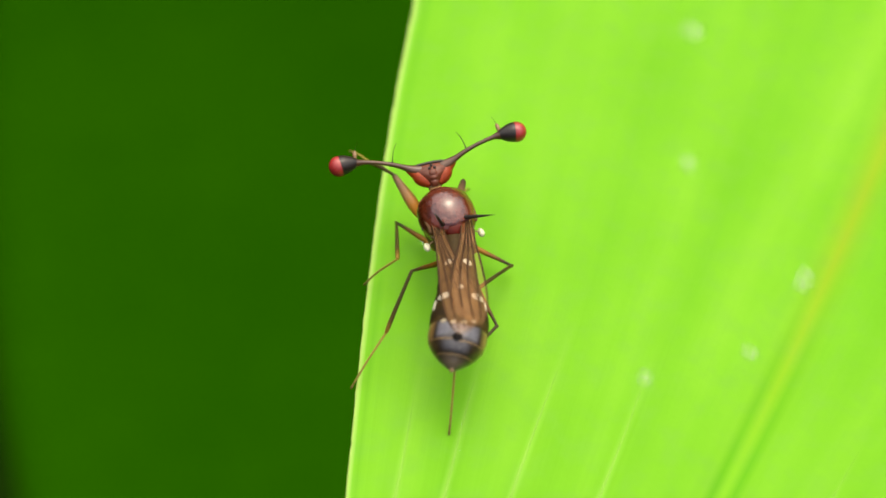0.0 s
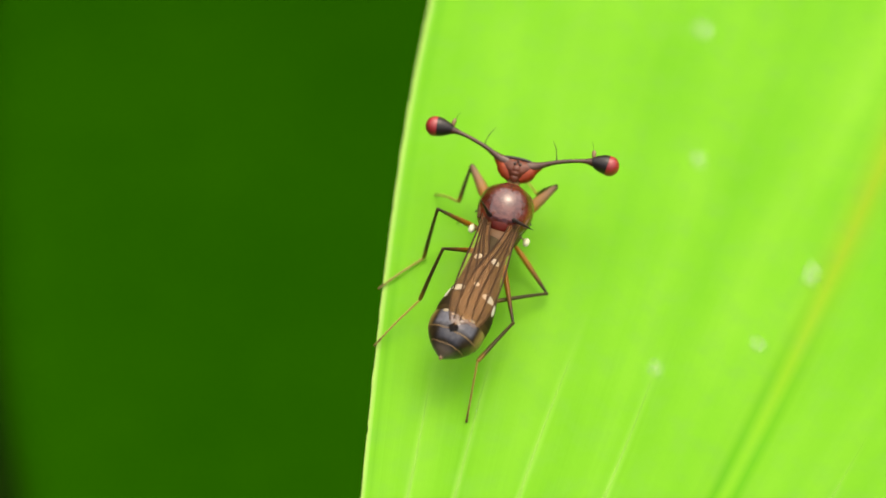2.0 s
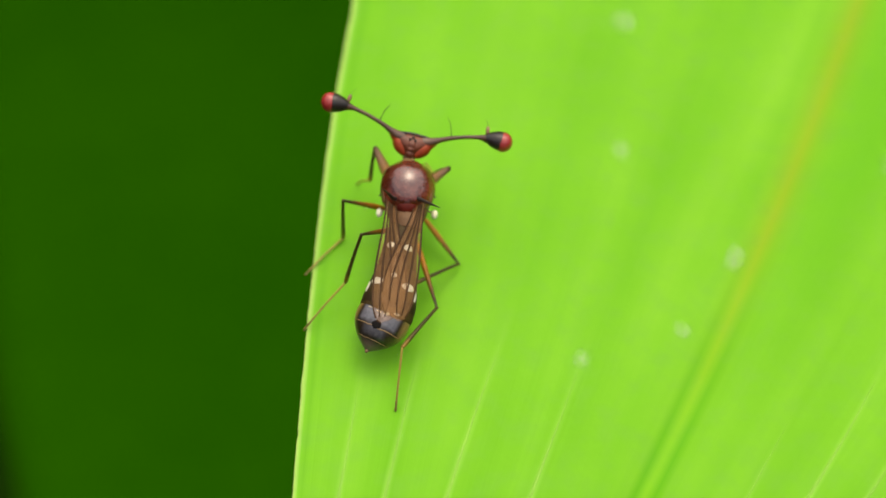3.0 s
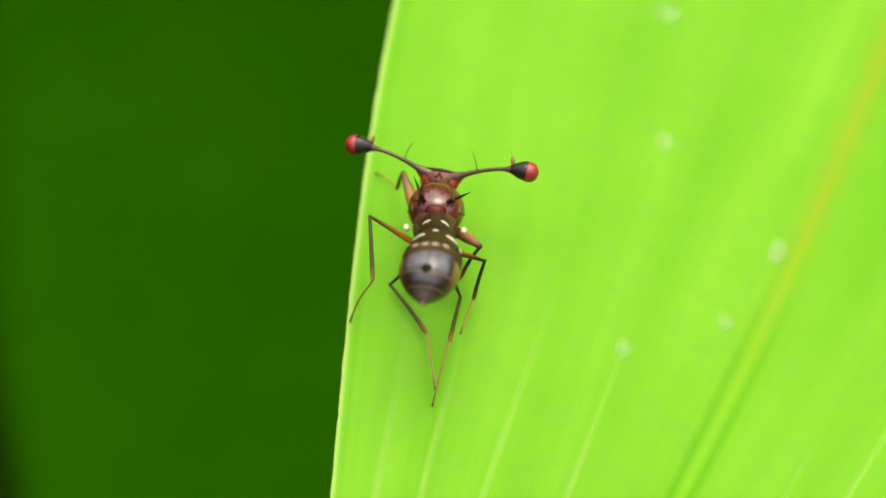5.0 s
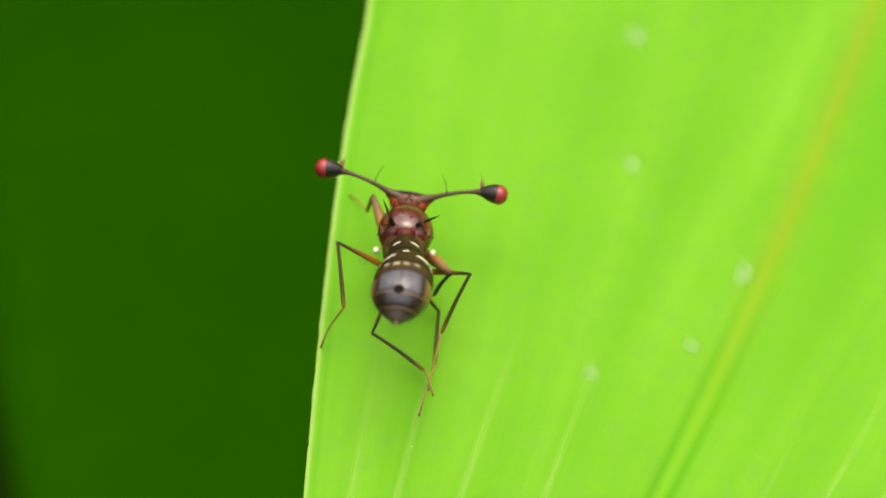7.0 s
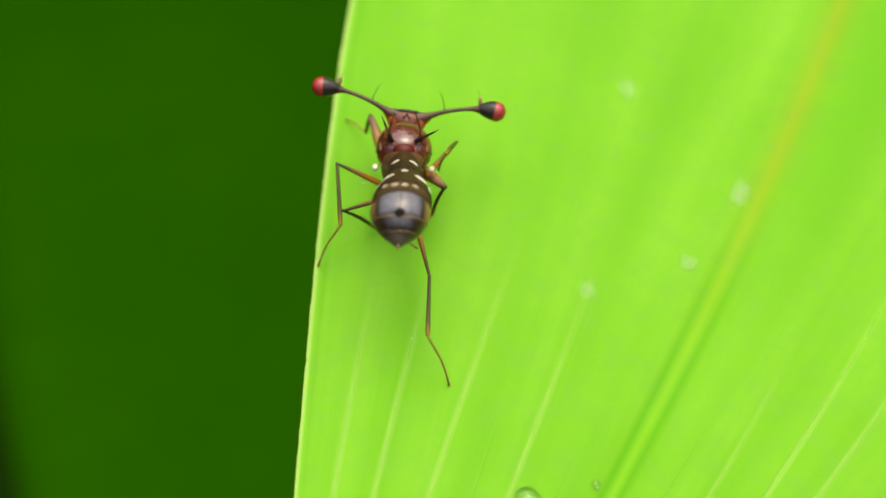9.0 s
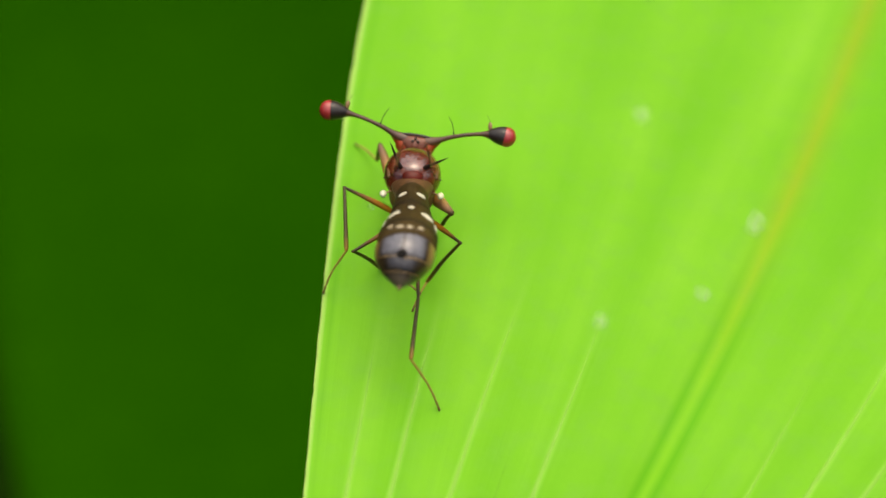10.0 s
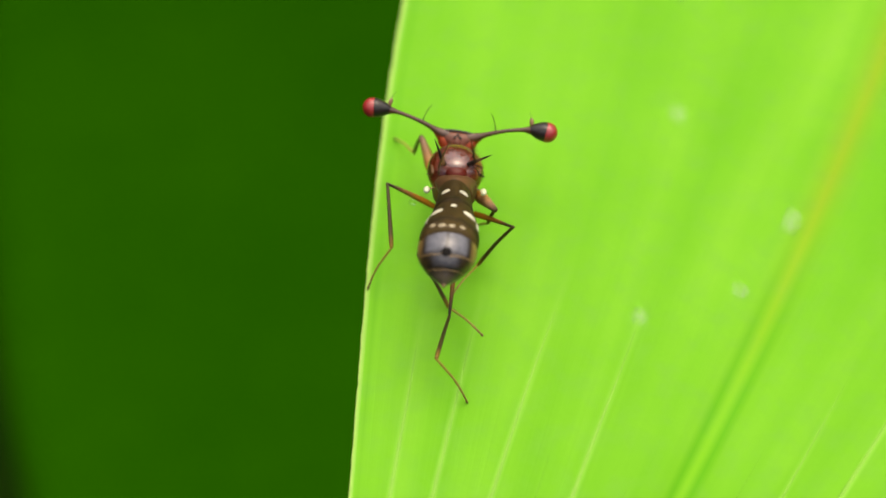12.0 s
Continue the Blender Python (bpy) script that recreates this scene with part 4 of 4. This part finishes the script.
    hip_LM = [(0, -0.25, -0.81, -1.28), (0.5, -0.13, -0.54, -1.70), (1, -0.27, -0.67, -1.33), (1.5, -0.22, -0.65, -1.34), (2, -0.45, -0.50, -1.33), (2.5, -0.58, -0.55, -1.23), (3, -0.46, -0.50, -1.32), (5, -0.38, -0.50, -1.37), (5.5, -0.39, -0.50, -1.37), (6, -0.41, -0.50, -1.36), (6.5, -0.42, -0.50, -1.35), (8.5, -0.31, -0.50, -1.41), (9, -0.32, -0.51, -1.40), (9.5, -0.36, -0.50, -1.38), (10, -0.34, -0.51, -1.39), (10.5, -0.32, -0.52, -1.39), (11, -0.36, -0.51, -1.38), (11.5, -0.42, -0.50, -1.35), (12, -0.38, -0.50, -1.37)]
    knee_LM = [(0, -1.27, 1.04, -1.69), (0.5, -1.50, -0.35, -0.04), (1, -1.70, 0.92, -1.56), (1.5, -1.93, 0.65, -1.44), (2, -2.23, -0.67, -0.15), (2.5, -2.27, -1.05, 0.00), (3, -2.20, -0.69, -0.07), (5, -2.22, -0.33, -0.28), (5.5, -2.28, -0.29, -0.37), (6, -2.24, -0.64, -0.23), (6.5, -2.29, -0.53, -0.29), (8.5, -2.24, -0.48, -0.46), (9, -2.26, -0.36, -0.49), (9.5, -2.28, -0.37, -0.42), (10, -2.27, -0.29, -0.47), (10.5, -2.27, -0.18, -0.55), (11, -2.29, -0.30, -0.45), (11.5, -2.29, -0.61, -0.31), (12, -2.28, -0.50, -0.37)]
    ankle_LM = [(0, -1.91, -0.89, -0.74), (0.5, -0.93, -0.35, -2.22), (1, -1.65, -1.16, -0.71), (1.5, -1.99, -1.52, -0.85), (2, -2.43, -1.57, -2.20), (2.5, -2.26, -1.57, -2.19), (3, -2.27, -1.22, -2.25), (5, -1.96, -1.91, -1.85), (5.5, -1.97, -1.85, -1.96), (6, -1.90, -2.10, -1.91), (6.5, -1.94, -1.92, -2.02), (8.5, -1.87, -2.07, -2.01), (9, -2.04, -2.01, -2.00), (9.5, -2.07, -1.86, -2.09), (10, -2.09, -1.96, -1.96), (10.5, -2.12, -1.85, -2.05), (11, -2.12, -1.86, -2.06), (11.5, -2.07, -2.03, -2.04), (12, -2.04, -2.05, -1.99)]
    toe_LM = [(0, -2.96, -0.59, -2.41), (0.5, -2.44, -1.67, -2.18), (1, -3.06, -1.52, -2.08), (1.5, -3.29, -1.98, -2.29), (2, -3.62, -3.17, -2.21), (2.5, -3.37, -3.23, -1.98), (3, -3.54, -2.75, -2.09), (5, -2.72, -1.66, -3.68), (5.5, -2.78, -1.55, -3.76), (6, -2.70, -1.69, -3.69), (6.5, -2.72, -1.68, -3.85), (8.5, -2.70, -1.93, -3.82), (9, -2.83, -1.69, -3.81), (9.5, -2.96, -1.75, -3.88), (10, -2.87, -1.78, -3.80), (10.5, -2.94, -1.70, -3.86), (11, -2.96, -1.67, -3.87), (11.5, -2.89, -1.75, -3.85), (12, -2.82, -1.86, -3.82)]
    hip_RM = [(0, 0.30, -0.40, -1.33), (0.5, 0.55, -0.62, -1.35), (1, 0.39, -0.48, -1.35), (1.5, 0.42, -0.50, -1.35), (2, 0.45, -0.53, -1.36), (2.5, 0.58, -0.70, -1.39), (3, 0.52, -0.62, -1.37), (5, 0.40, -0.47, -1.36), (5.5, 0.37, -0.48, -1.39), (6, 0.40, -0.48, -1.35), (6.5, 0.39, -0.49, -1.36), (8.5, 0.37, -0.47, -1.32), (9, 0.50, -0.43, -1.28), (9.5, 0.34, -0.55, -1.33), (10, 0.40, -0.48, -1.35), (10.5, 0.39, -0.47, -1.35), (11, 0.38, -0.47, -1.37), (11.5, 0.38, -0.47, -1.37), (12, 0.40, -0.48, -1.35)]
    knee_RM = [(0, 1.90, -1.81, -1.63), (0.5, 2.12, -2.09, -1.30), (1, 2.18, -1.66, -1.31), (1.5, 2.16, -1.74, -1.55), (2, 2.04, -1.91, -1.78), (2.5, 1.93, -2.36, -1.67), (3, 1.86, -2.27, -1.69), (5, 1.70, -2.08, -0.77), (5.5, 2.01, -0.99, -0.10), (6, 1.97, -1.94, -1.39), (6.5, 2.22, -1.35, -0.65), (8.5, 2.07, -1.50, -2.14), (9, 1.82, 0.74, -0.04), (9.5, 2.15, 0.54, -1.73), (10, 1.65, -2.23, -1.31), (10.5, 1.81, -2.08, -1.19), (11, 1.87, -1.72, -0.48), (11.5, 2.00, -1.73, -0.74), (12, 1.97, -1.91, -1.03)]
    ankle_RM = [(0, 0.17, -2.83, -0.61), (0.5, 0.44, -3.34, -0.48), (1, 0.17, -2.65, -1.09), (1.5, 0.31, -2.90, -1.01), (2, 0.25, -3.11, -1.15), (2.5, 0.34, -3.66, -0.76), (3, 0.20, -3.47, -0.75), (5, 1.43, -1.16, -2.81), (5.5, 2.45, -0.51, -2.25), (6, 0.92, -2.21, -3.36), (6.5, 1.38, -1.96, -2.64), (8.5, 1.24, -3.51, -2.73), (9, 1.41, -1.40, 0.52), (9.5, 1.10, -1.43, -1.49), (10, 0.63, -1.68, -3.23), (10.5, 0.65, -2.23, -3.12), (11, 1.07, -0.55, -2.22), (11.5, 1.50, -2.00, -2.92), (12, 0.92, -1.37, -2.95)]
    toe_RM = [(0, -0.87, -2.61, -2.30), (0.5, -0.68, -3.58, -2.12), (1, -1.53, -2.94, -2.10), (1.5, -1.29, -3.21, -2.17), (2, -1.42, -3.50, -2.17), (2.5, -1.26, -4.31, -1.76), (3, -1.40, -4.01, -1.81), (5, 1.04, -3.11, -2.98), (5.5, 2.59, -2.50, -2.13), (6, 0.18, -4.06, -3.28), (6.5, 1.02, -2.98, -4.32), (8.5, 1.02, -5.32, -3.55), (9, 1.22, 0.06, -0.82), (9.5, 0.30, -0.14, -2.79), (10, 0.16, -3.63, -3.13), (10.5, 0.33, -4.21, -3.06), (11, -0.04, -2.21, -2.17), (11.5, 1.15, -3.96, -2.71), (12, -0.01, -3.13, -3.11)]
    hip_LH = [(0, 0.20, -1.06, -1.57), (0.5, -0.15, -1.18, -1.31), (1, -0.23, -1.26, -1.17), (1.5, -0.19, -1.23, -1.24), (2, -0.03, -1.09, -1.43), (2.5, -0.18, -1.21, -1.26), (3, -0.12, -1.16, -1.37), (5, 0.30, -1.47, -0.59), (5.5, 0.18, -1.63, -0.76), (6, 0.20, -1.28, -0.60), (6.5, 0.06, -0.86, -0.55), (8.5, 0.07, -0.73, -0.93), (9, 0.67, -0.98, -1.03), (9.5, -0.11, -1.11, -1.08), (10, 0.39, -0.84, -1.00), (10.5, 0.29, -0.92, -0.79), (11, 0.61, -0.63, -0.75), (11.5, 0.39, -0.40, -0.76), (12, 0.51, -0.59, -0.46)]
    knee_LH = [(0, -1.81, -1.95, 0.17), (0.5, -1.52, -2.44, 0.78), (1, -1.38, -2.43, 1.10), (1.5, -1.59, -2.25, 0.97), (2, -1.58, -2.43, 0.47), (2.5, -1.45, -2.61, 0.80), (3, -1.46, -2.27, 0.82), (5, -1.46, -0.74, -2.65), (5.5, -1.40, -0.12, -2.52), (6, -1.41, -1.18, -2.89), (6.5, -0.91, -2.21, -2.80), (8.5, -1.17, -2.95, -2.08), (9, -1.96, -1.79, -1.54), (9.5, -1.55, -2.93, -2.64), (10, -1.85, -2.35, -1.72), (10.5, -1.66, -2.19, -2.35), (11, -1.44, -2.17, -1.86), (11.5, -1.12, -2.49, -1.85), (12, -1.15, -2.09, -2.15)]
    ankle_LH = [(0, -3.05, -3.16, -1.18), (0.5, -2.56, -3.60, -0.78), (1, -1.99, -3.55, -0.69), (1.5, -1.93, -3.46, -0.84), (2, -2.02, -3.58, -1.35), (2.5, -1.90, -3.70, -1.06), (3, -2.02, -3.34, -1.02), (5, -0.09, -2.12, -3.67), (5.5, -0.18, -1.95, -2.62), (6, -0.40, -2.93, -2.03), (6.5, 0.93, -2.75, -3.88), (8.5, -0.34, -1.36, -3.35), (9, -0.90, -0.42, -2.90), (9.5, -0.43, -1.16, -3.33), (10, -0.93, -0.98, -3.18), (10.5, 0.07, -1.48, -3.50), (11, -0.18, -1.23, -3.40), (11.5, -0.01, -1.99, -3.68), (12, -0.01, -2.52, -3.98)]
    toe_LH = [(0, -4.54, -4.11, -2.50), (0.5, -3.98, -4.54, -2.17), (1, -3.31, -4.68, -2.05), (1.5, -3.20, -4.60, -2.22), (2, -3.13, -5.29, -2.18), (2.5, -3.22, -5.33, -1.70), (3, -3.41, -4.87, -1.75), (5, 0.31, -4.08, -4.58), (5.5, 0.76, -3.94, -2.64), (6, 0.43, -1.66, -3.62), (6.5, 1.14, -4.89, -3.42), (8.5, 0.87, -3.08, -2.71), (9, 0.59, -2.04, -2.76), (9.5, 0.89, -2.92, -3.41), (10, 0.43, -2.70, -3.04), (10.5, 0.51, -3.63, -3.32), (11, 1.09, -3.01, -3.68), (11.5, 1.52, -3.56, -3.90), (12, 1.08, -4.42, -3.73)]
    hip_RH = [(0, 0.23, -1.33, -1.19), (0.5, 0.29, -1.79, -1.15), (1, 0.14, -1.07, -1.21), (1.5, 0.22, -1.26, -1.20), (2, 0.15, -1.07, -1.21), (2.5, 0.35, -1.68, -1.10), (3, 0.31, -1.53, -1.17), (5, -0.16, -1.41, -0.37), (5.5, -0.05, -1.23, -0.51), (6, 0.07, -1.22, -0.38), (6.5, -0.25, -1.50, -0.54), (8.5, -0.23, -1.43, -0.41), (9, 0.30, -1.53, -1.36), (9.5, 0.24, -1.38, -1.30), (10, 0.22, -1.21, -1.17), (10.5, 0.25, -1.56, -1.51), (11, 0.22, -1.29, -1.24), (11.5, 0.20, -1.41, -1.31), (12, 0.18, -1.63, -1.59)]
    knee_RH = [(0, 0.41, -4.12, -0.97), (0.5, 0.67, -4.55, -0.91), (1, 1.28, -3.61, -1.06), (1.5, 1.15, -3.85, -0.68), (2, 1.21, -3.66, -1.08), (2.5, 1.15, -4.30, -0.49), (3, 1.13, -4.19, -0.86), (5, 0.99, -0.92, -2.87), (5.5, 0.98, -1.31, -3.11), (6, 0.58, -1.33, -3.13), (6.5, 1.30, -0.68, -2.72), (8.5, 1.13, -0.88, -2.79), (9, 0.96, -3.88, -2.71), (9.5, 0.53, -3.61, -2.98), (10, 0.33, -3.55, -2.72), (10.5, 0.47, -3.52, -3.51), (11, -0.01, -3.44, -3.02), (11.5, -0.03, -3.70, -2.91), (12, -0.03, -3.58, -3.59)]
    ankle_RH = [(0, -1.47, -5.25, -0.82), (0.5, -1.14, -5.79, -0.73), (1, 0.08, -5.33, -0.40), (1.5, 0.13, -5.75, -0.23), (2, 0.45, -5.62, -0.43), (2.5, 0.19, -6.19, 0.07), (3, 0.02, -5.88, 0.00), (5, 0.69, -3.05, -3.35), (5.5, 0.84, -3.45, -3.59), (6, 0.71, -3.52, -3.34), (6.5, 1.22, -2.66, -3.66), (8.5, 1.10, -3.03, -3.27), (9, 0.94, -5.81, -3.79), (9.5, 0.35, -5.64, -3.80), (10, 0.16, -5.51, -3.70), (10.5, 0.25, -5.67, -3.91), (11, -0.47, -5.42, -3.86), (11.5, -0.49, -5.58, -3.95), (12, -0.45, -5.73, -3.74)]
    toe_RH = [(0, -2.06, -6.66, -2.40), (0.5, -1.74, -7.50, -1.98), (1, -0.22, -6.67, -2.11), (1.5, 0.14, -7.04, -2.01), (2, 0.56, -7.09, -2.07), (2.5, 0.20, -7.99, -1.19), (3, -0.14, -7.74, -1.17), (5, 0.25, -4.22, -5.16), (5.5, 0.45, -5.53, -4.19), (6, 0.84, -5.68, -3.74), (6.5, 0.73, -4.70, -4.34), (8.5, 1.13, -5.19, -3.69), (9, 1.73, -5.63, -5.83), (9.5, 1.43, -5.67, -5.72), (10, 1.16, -5.54, -5.66), (10.5, 1.21, -5.80, -5.89), (11, 0.52, -5.44, -5.83), (11.5, 0.80, -5.43, -5.72), (12, 0.67, -5.55, -5.62)]
    LEGS = {
        "LF": (hip_LF, knee_LF, ankle_LF, toe_LF),
        "RF": (hip_RF, knee_RF, ankle_RF, toe_RF),
        "LM": (hip_LM, knee_LM, ankle_LM, toe_LM),
        "RM": (hip_RM, knee_RM, ankle_RM, toe_RM),
        "LH": (hip_LH, knee_LH, ankle_LH, toe_LH),
        "RH": (hip_RH, knee_RH, ankle_RH, toe_RH),
    }

    def steady(rows):
        """The fly keeps its stand for a moment before and after it turns to grooming."""
        kept = {t: tuple(p) for t, *p in rows}
        kept.update({3.2: kept[3], 4.8: kept[5], 6.7: kept[6.5], 8.3: kept[8.5]})
        return [(t, *kept[t]) for t in sorted(kept)]

    def joints(rows):
        return {t: Vector(p) * MM for t, *p in steady(rows)}

    def between(table, t):
        """A table's value at any time, easing through its rows."""
        stops = sorted(table)
        k = max(i for i in range(len(stops) - 1) if stops[i] <= t)
        u = (t - stops[k]) / (stops[k + 1] - stops[k])
        return table[stops[k]] + (table[stops[k + 1]] - table[stops[k]]) * (u * u * (3 - 2 * u))

    walk(FLY, [(t, pose(x * MM, y * MM, z * MM, rx, ry, rz)) for t, x, y, z, rx, ry, rz in steady(BODY)])
    walk(FLY_HEAD, [(t, Matrix.Translation(NECK * MM) @ pose(0, 0, 0, rx, ry, rz)) for t, rx, ry, rz in steady(HEAD)])
    bends = {t: np.array(angles) for t, *angles in steady(TAIL)}
    fronts, ends = [], []
    for step in range(121):
        t = step / 10
        rx, rz, end_rx, end_rz = between(bends, t)
        front = Matrix.Translation(WAIST * MM) @ pose(0, 0, 0, rx, 0, rz)
        fronts.append((t, front))
        ends.append((t, Matrix.Translation(front @ (BEND * MM)) @ pose(0, 0, 0, end_rx, 0, end_rz)))
    walk(FLY_ABDOMEN, fronts)
    walk(FLY_END, ends)
    for side, wing in FLY_WINGS.items():
        hinge = Matrix.Translation(Vector((0.58 * side, -0.52, 0.5 + 0.02 * side)) * MM)
        # folded: the wings lie over each other along the abdomen's back; later each stands up on edge
        rows = []
        for t, bed in fronts:
            if t <= 3.2:
                aim = bed @ (Vector((0.14 + 0.32 * side, -4.2, 1.0 + 0.04 * side)) * MM) - hinge.translation
                rows.append((t, hinge @ (-aim).to_track_quat("Y", "Z").to_matrix().to_4x4()))
        for t, lift, roll in ((3.7, -12, 20), (4.2, -20, 48), (4.8, -27.5, 76), (12, -27.5, 76)):
            rows.append((t, hinge @ pose(0, 0, 0, lift, 0, 0) @ pose(0, 0, 0, 0, side * roll, 0)))
        walk(wing, rows)
    for where, tables in LEGS.items():
        hip, knee, ankle, toe = (joints(rows) for rows in tables)
        # the pieces stay joined at knee and ankle at every step
        turns = [{t: (b[t] - a[t]).normalized() for t in a} for a, b in ((hip, knee), (knee, ankle), (ankle, toe))]
        sizes = [(b[0.0] - a[0.0]).length for a, b in ((hip, knee), (knee, ankle), (ankle, toe))]
        rows = [[], [], []]
        for step in range(121):
            t = step / 10
            start = between(hip, t)
            for k in range(3):
                end = start + between(turns[k], t).normalized() * sizes[k]
                rows[k].append((t, limb(start, end)))
                start = end
        for piece, made in zip(FLY_LEGS[where], rows):
            walk(piece, made)


motions()
